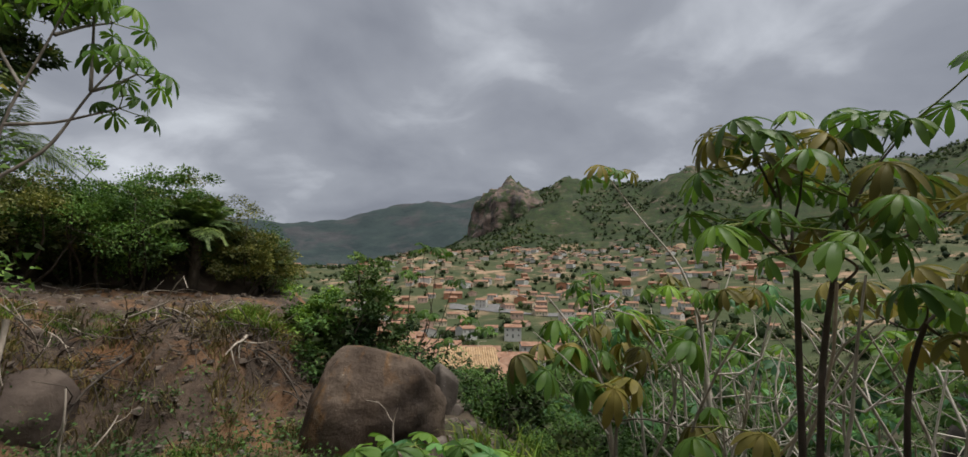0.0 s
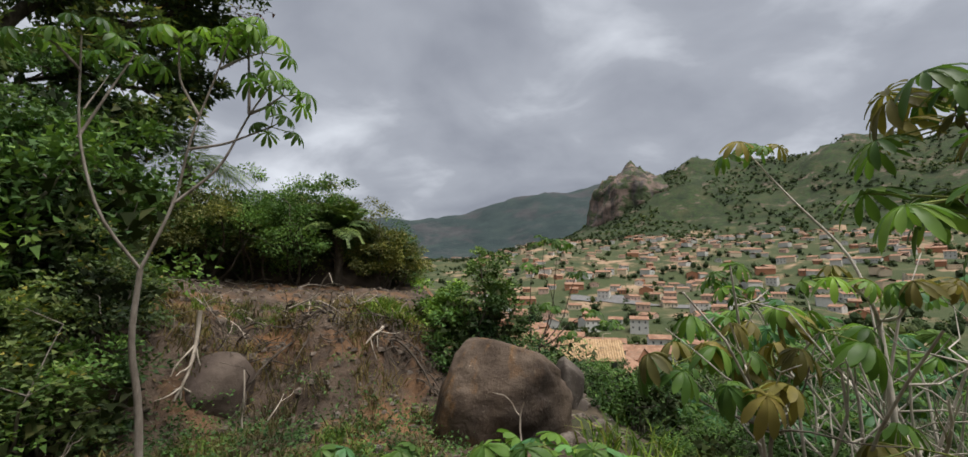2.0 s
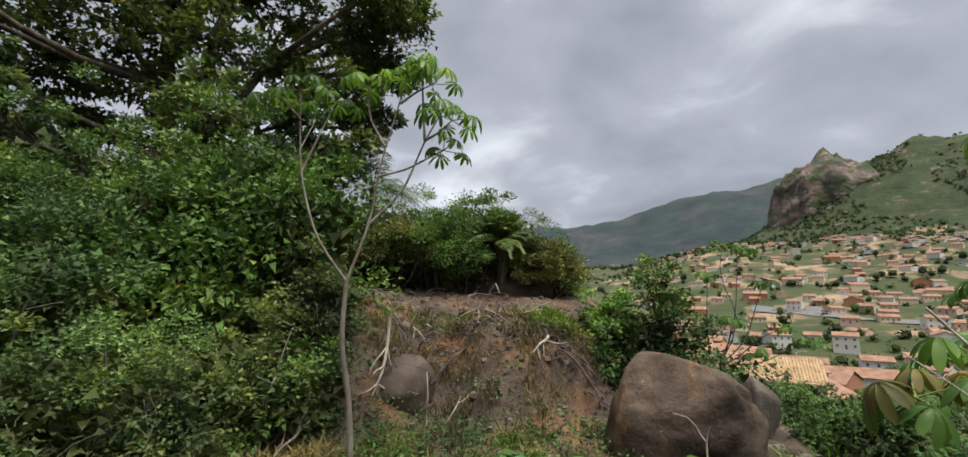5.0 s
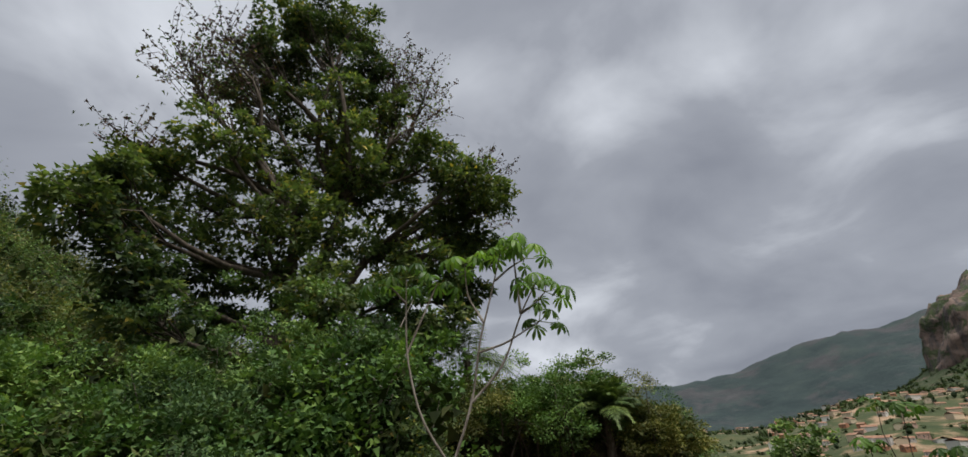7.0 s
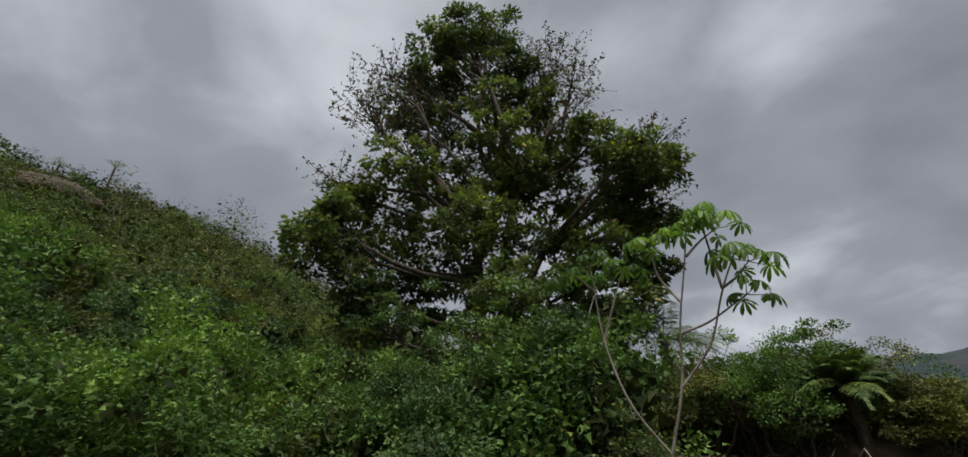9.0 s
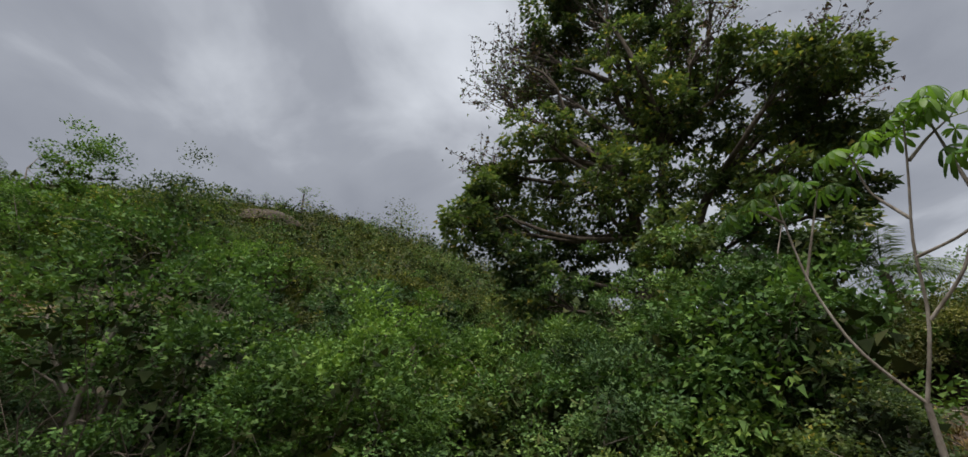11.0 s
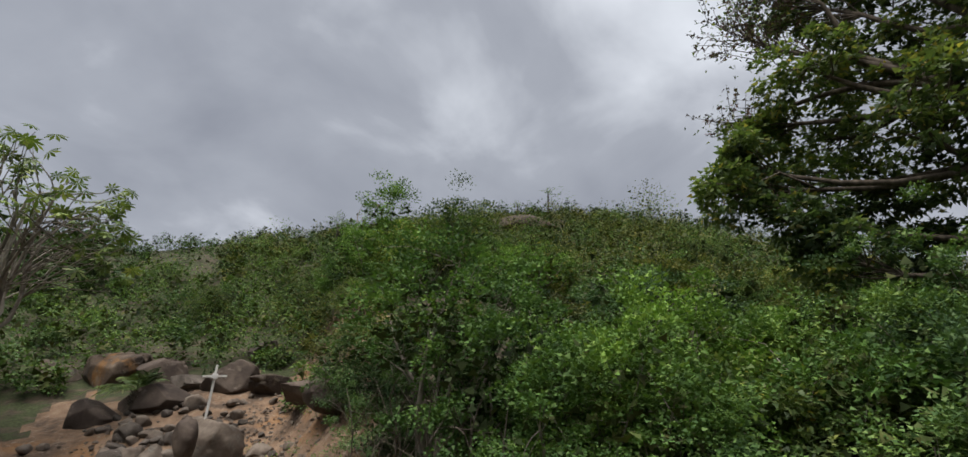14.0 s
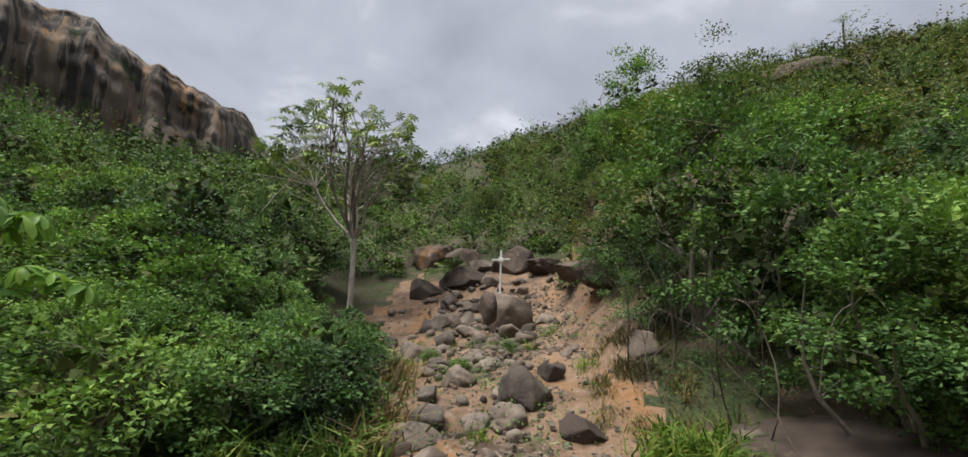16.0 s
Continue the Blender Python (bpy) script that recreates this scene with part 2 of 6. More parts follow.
CRAG = ground_mat("reddish_crag_rock", [
    (0.02, (1, 1, 0.6), [(0.3, (0.075, 0.056, 0.047)), (0.5, (0.145, 0.105, 0.087)), (0.72, (0.215, 0.16, 0.135))], None),
    (0.05, ONE, [(0.3, (0.028, 0.045, 0.02)), (0.7, (0.055, 0.07, 0.028))], (0.02, 0.47, 0.54, (1, 1, 1.6))),
    (0.06, ONE, [(0.3, (0.045, 0.04, 0.04)), (0.7, (0.085, 0.072, 0.068))], (0.06, 0.5, 0.6, (1, 1, 0.12))),
], rough=0.9, bump=0.9, bump_scale=0.08)
BARK = ground_mat("grey_bark", [
    (9.0, (1, 1, 0.35), [(0.3, (0.09, 0.075, 0.06)), (0.5, (0.18, 0.155, 0.13)), (0.7, (0.30, 0.27, 0.235))], None)],
    bump=0.6, bump_scale=25.0)
DARK_BARK = ground_mat("dark_bark", [
    (8.0, (1, 1, 0.35), [(0.3, (0.035, 0.028, 0.022)), (0.5, (0.075, 0.06, 0.048)), (0.7, (0.15, 0.125, 0.10))], None)],
    bump=0.6, bump_scale=25.0)
PALE_BARK = ground_mat("pale_bark", [
    (9.0, (1, 1, 0.3), [(0.3, (0.237, 0.206, 0.175)), (0.5, (0.413, 0.375, 0.325)), (0.7, (0.587, 0.537, 0.475))], None)],
    bump=0.4, bump_scale=30.0)
DEADWOOD = ground_mat("bleached_deadwood", [
    (12.0, (1, 1, 0.4), [(0.3, (0.20, 0.165, 0.13)), (0.7, (0.48, 0.42, 0.35))], None)], bump=0.4, bump_scale=30.0)
LEAF_BRIGHT = leaf_mat("bright_shrub_leaf", [(0.0, (0.0594, 0.1215, 0.0435)), (0.55, (0.0864, 0.1701, 0.0559)), (1.0, (0.1512, 0.2430, 0.0807))])
LEAF_MID = leaf_mat("scrub_leaf", [(0.0, (0.0442, 0.0917, 0.0430)), (0.6, (0.0850, 0.1552, 0.0685)), (1.0, (0.1468, 0.2223, 0.0995))])
LEAF_DULL = leaf_mat("dull_scrub_leaf", [(0.0, (0.0661, 0.0894, 0.0371)), (0.6, (0.1243, 0.1416, 0.0582)), (1.0, (0.2142, 0.2087, 0.1016))])
LEAF_DARK = leaf_mat("dark_tree_leaf", [(0.0, (0.0595, 0.0963, 0.0470)), (0.6, (0.1024, 0.1521, 0.0672)), (0.93, (0.1817, 0.2252, 0.0974)), (1.0, (0.3634, 0.2950, 0.0840))], rough=0.45, pass_light=0.3)
LEAF_BROWN = leaf_mat("withered_flower_spike", [(0.0, (0.078, 0.053, 0.069)), (0.7, (0.156, 0.105, 0.131)), (1.0, (0.109, 0.135, 0.065))], rough=0.8, pass_light=0.1)
LEAF_PALM = leaf_mat("palm_leaflet", [(0.0, (0.065, 0.117, 0.057)), (0.6, (0.122, 0.187, 0.079)), (1.0, (0.211, 0.265, 0.136))], rough=0.5)
LEAF_UMBRELLA = leaf_mat("umbrella_leaf", [(0.0, (0.0608, 0.1311, 0.0387)), (0.6, (0.1045, 0.1900, 0.0558)), (1.0, (0.1729, 0.2251, 0.0648))], rough=0.4, pass_light=0.35)
LEAF_OLIVE = leaf_mat("olive_umbrella_leaf", [(0.0, (0.1272, 0.1224, 0.0456)), (0.6, (0.1944, 0.1728, 0.0732)), (1.0, (0.3000, 0.2376, 0.1044))], rough=0.5, pass_light=0.3)
LEAF_GREEN_BLUE = leaf_mat("fresh_umbrella_leaf", [(0.0, (0.056, 0.144, 0.078)), (1.0, (0.100, 0.228, 0.113))], rough=0.4, pass_light=0.3)
GRASS = leaf_mat("grass_blade", [(0.0, (0.055, 0.11, 0.02)), (0.6, (0.10, 0.18, 0.03)), (1.0, (0.20, 0.21, 0.07))], rough=0.6)
DRY_GRASS = leaf_mat("dry_grass", [(0.0, (0.14, 0.10, 0.05)), (0.6, (0.24, 0.18, 0.10)), (1.0, (0.12, 0.14, 0.05))], rough=0.8)

LEAF_CROWN = leaf_mat("dull_crown_leaf", [(0.0, (0.0761, 0.1268, 0.0507)), (0.6, (0.1352, 0.2028, 0.0761)), (1.0, (0.2197, 0.2704, 0.1183))], rough=0.5, pass_light=0.15)
# darker copy of the scrub leaf: shade inside the bushes put into colour
INNER = leaf_mat("shaded_inner_leaf", [(0.0, (0.0324, 0.0486, 0.0216)), (0.6, (0.0513, 0.0729, 0.0311)), (1.0, (0.0810, 0.0891, 0.0432))], rough=0.8, pass_light=0.05)
LEAF_FAR = leaf_mat("distant_tree_leaf", [(0.0, (0.022, 0.042, 0.018)), (0.6, (0.042, 0.068, 0.026)), (1.0, (0.075, 0.095, 0.04))], rough=0.7, pass_light=0.15, tone_scale=0.02)


# ---------------------------------------------------------------- mesh helpers
class Quads:
    """Collects faces of four (or three) corners and makes one mesh of them."""

    def __init__(self, k=4):
        self.v, self.f, self.m, self.n, self.k = [], [], [], 0, k

    def add(self, v, f, m=0):
        self.v.append(np.asarray(v, float).reshape(-1, 3))
        self.f.append(np.asarray(f, int).reshape(-1, self.k) + self.n)
        self.m.append(np.full(len(self.f[-1]), m))
        self.n += len(self.v[-1])

    def mesh(self, name, material, smooth=False):
        v, f = np.concatenate(self.v), np.concatenate(self.f)
        me = bpy.data.meshes.new(name)
        me.vertices.add(len(v)); me.vertices.foreach_set("co", v.ravel())
        me.loops.add(f.size); me.loops.foreach_set("vertex_index", f.ravel().astype(np.int32))
        me.polygons.add(len(f)); me.polygons.foreach_set("loop_start", np.arange(0, f.size, self.k, dtype=np.int32))
        me.polygons.foreach_set("use_smooth", np.full(len(f), smooth))
        me.polygons.foreach_set("material_index", np.concatenate(self.m).astype(np.int32))
        me.update(calc_edges=True)
        for m in (material if isinstance(material, (list, tuple)) else [material]):
            me.materials.append(m)
        return me


def part(name, q, material, parent, label="", smooth=False):
    """One mesh object under a thing or a part; q: Quads, bmesh or a finished mesh."""
    if isinstance(q, Quads):
        me = q.mesh(name, material, smooth)
    elif isinstance(q, bpy.types.Mesh):
        me = q
    else:
        me = bpy.data.meshes.new(name)
        q.to_mesh(me); q.free()
        me.materials.append(material)
    ob = new(name, me)
    ob.parent = parent
    return tagged(ob, label)


def unit(v):
    v = np.asarray(v, float)
    return v / np.maximum(np.linalg.norm(v, axis=-1, keepdims=True), 1e-9)


def tube(q, pts, r0, r1, sides=6):
    pts = np.asarray(pts, float)
    n = len(pts)
    tang = unit(np.gradient(pts, axis=0))
    ref = np.array([0.31, 0.17, 0.05]) + np.where(abs(tang[0, 2]) > 0.8, 1, 0) * np.array([1, 0, 0]) + np.where(abs(tang[0, 2]) > 0.8, 0, 1) * np.array([0, 0, 1])
    a = unit(np.cross(tang, ref)); b = np.cross(tang, a)
    r = np.linspace(r0, r1, n)[:, None, None]
    th = np.linspace(0, 2 * np.pi, sides, endpoint=False)[None, :, None]
    v = pts[:, None] + r * (np.cos(th) * a[:, None] + np.sin(th) * b[:, None])
    i, j = np.meshgrid(np.arange(n - 1), np.arange(sides), indexing="ij")
    k = (j + 1) % sides
    q.add(v, np.stack([i * sides + j, i * sides + k, (i + 1) * sides + k, (i + 1) * sides + j], -1))


def bent(p0, p1, rng, bend=0.12, n=6, sag=0.0):
    """A gently crooked line from p0 to p1."""
    p0, p1 = np.asarray(p0, float), np.asarray(p1, float)
    t = np.linspace(0, 1, n)[:, None]
    d = np.linalg.norm(p1 - p0)
    o = rng.normal(0, bend * d, 3) * np.sin(np.pi * t) + rng.normal(0, bend * d * 0.4, 3) * np.sin(2 * np.pi * t)
    o[:, 2] -= (sag * d * np.sin(np.pi * t))[:, 0]
    return p0 + (p1 - p0) * t + o


def leaves(q, pts, size, rng, aspect=0.5, up=0.5, out=None, droop=0.15, vary=0.35, m=0):
    """One small blade at each point."""
    pts = np.asarray(pts, float)
    n = len(pts)
    d = rng.normal(0, 1, (n, 3)); d[:, 2] *= 0.6
    if out is not None:
        d = d * 0.7 + unit(out) * 0.9
    d = unit(d)
    nn = unit(rng.normal(0, 1, (n, 3)) + np.array([0, 0, 2.2 * up]))
    s = unit(np.cross(d, nn)); nn = np.cross(s, d)
    L = (size * rng.uniform(1 - vary, 1 + vary, n))[:, None]
    w = L * aspect * 0.5
    base, tip = pts, pts + d * L - np.array([0, 0, 1]) * L * droop
    if q.k == 3:
        v = np.stack([pts + d * L * 0.2 + s * w, tip, pts + d * L * 0.2 - s * w], 1)
        q.add(v, np.arange(3 * n).reshape(n, 3), m)
        return
    le, ri = pts + d * L * 0.45 + s * w + nn * L * 0.06, pts + d * L * 0.45 - s * w + nn * L * 0.06
    v = np.stack([base, ri, tip, le], 1)
    q.add(v, np.arange(4 * n).reshape(n, 4))


def ball(rng, shape, radius=1.0):
    """Random offsets within a ball."""
    return unit(rng.normal(0, 1, shape)) * rng.uniform(0, 1, (*shape[:-1], 1)) ** 0.45 * radius


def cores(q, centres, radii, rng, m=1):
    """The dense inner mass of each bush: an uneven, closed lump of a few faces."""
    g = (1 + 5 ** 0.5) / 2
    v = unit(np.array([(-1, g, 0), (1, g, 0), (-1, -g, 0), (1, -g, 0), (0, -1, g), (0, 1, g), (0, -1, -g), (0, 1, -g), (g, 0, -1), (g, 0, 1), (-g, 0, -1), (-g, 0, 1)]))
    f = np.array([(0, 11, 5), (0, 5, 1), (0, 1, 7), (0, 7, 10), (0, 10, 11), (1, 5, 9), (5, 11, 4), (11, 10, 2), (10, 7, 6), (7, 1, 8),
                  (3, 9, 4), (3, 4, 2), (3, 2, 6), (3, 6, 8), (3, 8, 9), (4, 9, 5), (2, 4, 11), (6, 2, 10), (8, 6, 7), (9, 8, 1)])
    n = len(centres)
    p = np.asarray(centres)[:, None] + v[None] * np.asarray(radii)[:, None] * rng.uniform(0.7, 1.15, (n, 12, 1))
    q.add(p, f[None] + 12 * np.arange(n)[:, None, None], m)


def wave(x, y, scale, seed, octaves=4):
    """Smooth rolling unevenness, about -1 to 1."""
    r = np.random.default_rng(seed)
    z, amp, tot = 0.0, 1.0, 0.0
    for o in range(octaves):
        for k in range(4):
            a, ph = r.uniform(0, 2 * np.pi, 2)
            f = 2 * np.pi / scale * r.uniform(0.7, 1.4)
            z = z + amp * np.sin(f * (x * np.cos(a) + y * np.sin(a)) + ph + 1.3 * np.sin(f * 0.6 * (x * np.sin(a) - y * np.cos(a)) + 2 * ph))
            tot += amp * 0.7
        scale, amp = scale / 2.1, amp * 0.55
    return z / tot * 1.6


def step(a, b, x):
    t = np.clip((x - a) / (b - a), 0, 1)
    return t * t * (3 - 2 * t)


def polar(x, y):
    return np.degrees(np.arctan2(-x, y)), np.hypot(x, y)


def spot(az, r):
    a = np.radians(az)
    return -r * np.sin(a), r * np.cos(a)


def gap(az, c):
    return (az - c + 180) % 360 - 180


def height(x, y):
    """The lie of the land: a hillside path, a hill and a rock dome uphill, a terraced bank, and a valley with mountains beyond."""
    x, y = np.asarray(x, float), np.asarray(y, float)
    az, r = polar(x, y)
    z = -0.1 - 0.12 * step(2, 6, r)
    # the hill with its crest some 70 m off
    g = gap(az, 113)
    m = np.where(g < 0, np.exp(-(g / 46) ** 2), np.exp(-(g / 60) ** 2))
    rise = 0.5 * np.clip(r - 6.3, 0, 64) - 0.25 * np.clip(r - 80, 0, 120)
    z = z + m * rise
    # gully with the stony trail
    z = z - 2.9 * step(134.0, 141.5, az + 1.6 * wave(x, y, 5.0, 14, 3)) * (1 - step(163, 182, np.where(az < 0, az + 360, az))) * step(6, 17, r) * (1 - step(24, 50, r))
    # ground climbing to the rock dome
    dm = np.exp(-(gap(az, 214) / 42) ** 2)
    z = z + dm * 0.24 * np.clip(r - 9, 0, 120)
    # downhill side
    down = step(8, -14, gap(az, 0)) * step(-150, -95, gap(az, 0))
    z = z - down * (0.30 * np.clip(r - 4.5, 0, 16) + 0.10 * np.clip(r - 20, 0, 110))
    # terraced bank of earth
    bank = step(17, 24, az) * (1 - step(52, 66, az))
    lip = 8.1 + 0.35 * np.sin(az * 0.35) + 0.25 * wave(x, y, 2.5, 4, 2)
    z = z + bank * (1.15 * step(lip - 1.5, lip, r) + 0.09 * np.clip(r - lip, 0, 8))
    mid = step(8, 20, az) * (1 - step(48, 66, az))
    z = z - mid * (0.13 * np.clip(r - 19, 0, 150))
    mid2 = step(-14, 0, az) * (1 - step(8, 20, az))
    z = z - mid2 * (0.16 * np.clip(r - 8, 0, 110))
    near = z + (0.07 * wave(x, y, 2.2, 1) + 0.07 * np.abs(wave(x, y, 1.1, 15, 4))) * step(1.5, 5, r) + 0.5 * wave(x, y, 22, 2) * step(14, 40, r)
    # valley floor, far side and mountains
    far = -21 + 118 * (1 - 0.35 * step(5, 20, gap(az, 0))) * step(170, 1050, r) + 5 * wave(x, y, 260, 3)
    east = gap(az, 0)
    ridge = 362 + 22 * np.exp(-((east + 24) / 9) ** 2) + 8 * np.exp(-((east + 8) / 7) ** 2)
    limb = (1 - step(-9.5, 12.0, east)) * (1 - 0.8 * step(1650, 2300, r))
    far = far + limb * (ridge - 97) * step(930, 1560, r) * (1 + 0.10 * wave(x, y, 330, 5))
    blue = 400 + 165 * step(27, 3, east) - 150 * step(27, 42, east)
    far = far + blue * step(1700, 3300, r) * step(-16, -4, east) * (1 + 0.06 * wave(x, y, 900, 6))
    w = step(125, 190, r)
    return near * (1 - w) + far * w


def seat(az, r, sink=0.0):
    x, y = spot(az, r)
    return np.array([x, y, float(height(x, y)) - sink])


def build_ground():
    az = np.radians(np.concatenate([np.arange(-56, 56, 0.5), np.arange(56, 172, 0.7), np.arange(172, 304, 2.0)]))
    rad = np.concatenate([[0.0], 0.5 * 1.034 ** np.arange(0, 273)])
    R, A = np.meshgrid(rad, az, indexing="ij")
    x, y = -R * np.sin(A), R * np.cos(A)
    v = np.stack([x, y, height(x, y)], -1)
    n, k = R.shape
    i, j = np.meshgrid(np.arange(n - 1), np.arange(k), indexing="ij")
    jn = (j + 1) % k
    q = Quads()
    q.add(v, np.stack([i * k + j, i * k + jn, (i + 1) * k + jn, (i + 1) * k + j], -1))
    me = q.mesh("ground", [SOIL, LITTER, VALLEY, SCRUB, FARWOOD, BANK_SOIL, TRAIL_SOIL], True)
    c = (v[:-1].reshape(-1, 3) + v[1:].reshape(-1, 3)) / 2
    a, r = polar(c[:, 0], c[:, 1])
    soft = wave(c[:, 0], c[:, 1], 3.0, 9, 3)
    trail = (np.abs(gap(a, 147)) < 15 + 3 * soft) & (r < 22 + soft)
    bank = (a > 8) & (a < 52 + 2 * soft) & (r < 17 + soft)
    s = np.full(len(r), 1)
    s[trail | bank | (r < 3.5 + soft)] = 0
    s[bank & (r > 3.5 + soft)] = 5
    s[trail & (r > 4.6 + soft)] = 6
    s[r > 95 + 10 * soft] = 2
    s[r > 1000 + 60 * wave(c[:, 0], c[:, 1], 200, 8, 3)] = 3
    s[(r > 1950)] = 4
    me.polygons.foreach_set("material_index", s.astype(np.int32))
    return tagged(new("ground", me), "hillside of eroded soil and scrub falling to a wide valley", "ground", kind="structure")


build_ground()


def rock_mesh(name, material, seed, detail=4, rough=0.22, flat=0.0, scale=(1, 1, 1), freq=1.0):
    bm = bmesh.new()
    bmesh.ops.create_icosphere(bm, subdivisions=detail, radius=1.0)
    off = Vector((seed * 7.3, seed * 3.1, seed * 1.7))
    rr = random.Random(seed)
    cuts = [(Vector((rr.gauss(0, 1), rr.gauss(0, 1), rr.gauss(0, 0.7))).normalized(), rr.uniform(0.48, 0.86)) for _ in range(18)]
    for vtx in bm.verts:
        p = vtx.co.copy()
        d = 1 + rough * noise.fractal(p * 1.1 * freq + off, 1.0, 2.0, 3) + rough * 0.42 * noise.fractal(p * 4.5 * freq + off, 0.8, 2.1, 5)
        p *= d
        for nv, h in cuts:
            ex = p.dot(nv) - h
            if ex > 0:
                p -= nv * ex * flat
        vtx.co = Vector((p.x * scale[0], p.y * scale[1], p.z * scale[2]))
    for f in bm.faces:
        f.smooth = True
    me = bpy.data.meshes.new(name)
    bm.to_mesh(me); bm.free()
    me.materials.append(material)
    return me


def place(ob, p, rx=0, ry=0, rz=0, s=1.0):
    ob.matrix_basis = pose(*[float(c) for c in p], rx, ry, rz) @ Matrix.Diagonal((s, s, s, 1) if isinstance(s, (int, float)) else (*s, 1))
    return ob


def put_copy(ob, m):
    """A copy of a thing at exactly the pose and size m."""
    made = copy_thing(ob, m)
    made.matrix_basis = m
    return made


# ---------------------------------------------------------------- far rocks
def build_crag():
    """The steep rock peak over the town, with a horn at its summit."""
    n, k = 120, 70
    u = np.linspace(0, 2 * np.pi, n, endpoint=False)
    t = np.linspace(0, 1, k)
    T, U = np.meshgrid(t, u, indexing="ij")
    wob = 1 + 0.11 * wave(np.cos(U) * 2 + T * 0.5, np.sin(U) * 2 + T, 1.6, 21, 6)
    rad = (1.0 - 0.12 * step(0, 0.6, T) - 0.40 * step(0.55, 0.95, T) - 0.47 * step(0.80, 1.0, T)) * wob
    x = rad * np.cos(U) * 150 * (1 + 0.12 * step(0.55, 0.9, T))
    y = rad * np.sin(U) * 150
    lean = (x + 140) / 280
    z = T * (205 - 50 * step(0.42, 0.95, lean)) + 9 * wave(x, y, 46, 22, 5)
    z = z + 34 * np.exp(-((x + 30) / 20) ** 2 - (y / 34) ** 2) * step(0.75, 0.95, T)
    v = np.stack([x, y, z], -1)
    i, j = np.meshgrid(np.arange(k - 1), np.arange(n), indexing="ij")
    jn = (j + 1) % n
    q = Quads()
    q.add(v, np.stack([i * n + j, i * n + jn, (i + 1) * n + jn, (i + 1) * n + j], -1))
    ob = new("rock_peak", q.mesh("rock_peak", CRAG, True))
    ob.matrix_basis = pose(*[float(c) for c in (*spot(-3.3, 1400), 146)], 0, 0, -3.3)
    return tagged(ob, "steep reddish rock peak with a horned summit above the town", "mountain", kind="structure")


build_crag()


def build_cliff():
    """A long granite dome: a streaked wall that rounds off backwards at its top."""
    n, k = 220, 80
    s, t = np.linspace(0, 1, n), np.linspace(0, 1, k)
    T, S = np.meshgrid(t, s, indexing="ij")
    az = 174.5 + S * 62
    top_el = 13.4 + 5.4 * step(0.0, 0.09, S) + 4.8 * step(0.09, 0.34, S) + 3.5 * step(0.34, 1.0, S) + 0.35 * wave(S * 60, S * 0, 6, 36, 3)
    r0 = 112 + 20 * step(0.16, 0.0, S) + 5 * wave(S * 60, S * 0, 14, 31, 3)
    base = 112 * np.tan(np.radians(6.0)) + 0 * S
    crest = 1.6 + (r0 + 14) * np.tan(np.radians(top_el))
    up = np.sin(np.clip(T / 0.8, 0, 1) * np.pi / 2)
    z = base + (crest - base) * up - 26 * np.clip(T - 0.8, 0, 1)
    back = 2 * T + 16 * T ** 3 + 34 * np.clip(T - 0.72, 0, 1) ** 1.2
    flute = 2.2 * wave(S * 70, T * 3, 5.0, 32, 5) + 1.6 * wave(S * 70, T * 40, 16, 33, 3)
    r = r0 + back + flute * (1 - 0.5 * T)
    x, y = spot(az, r)
    v = np.stack([x, y, z], -1)
    i, j = np.meshgrid(np.arange(k - 1), np.arange(n - 1), indexing="ij")
    q = Quads()
    q.add(v, np.stack([i * n + j, (i + 1) * n + j, (i + 1) * n + j + 1, i * n + j + 1], -1))
    return tagged(new("granite_cliff", q.mesh("granite_cliff", CLIFF, True)), "tall granite dome with dark water streaks and ochre stains", "cliff", kind="structure")


build_cliff()


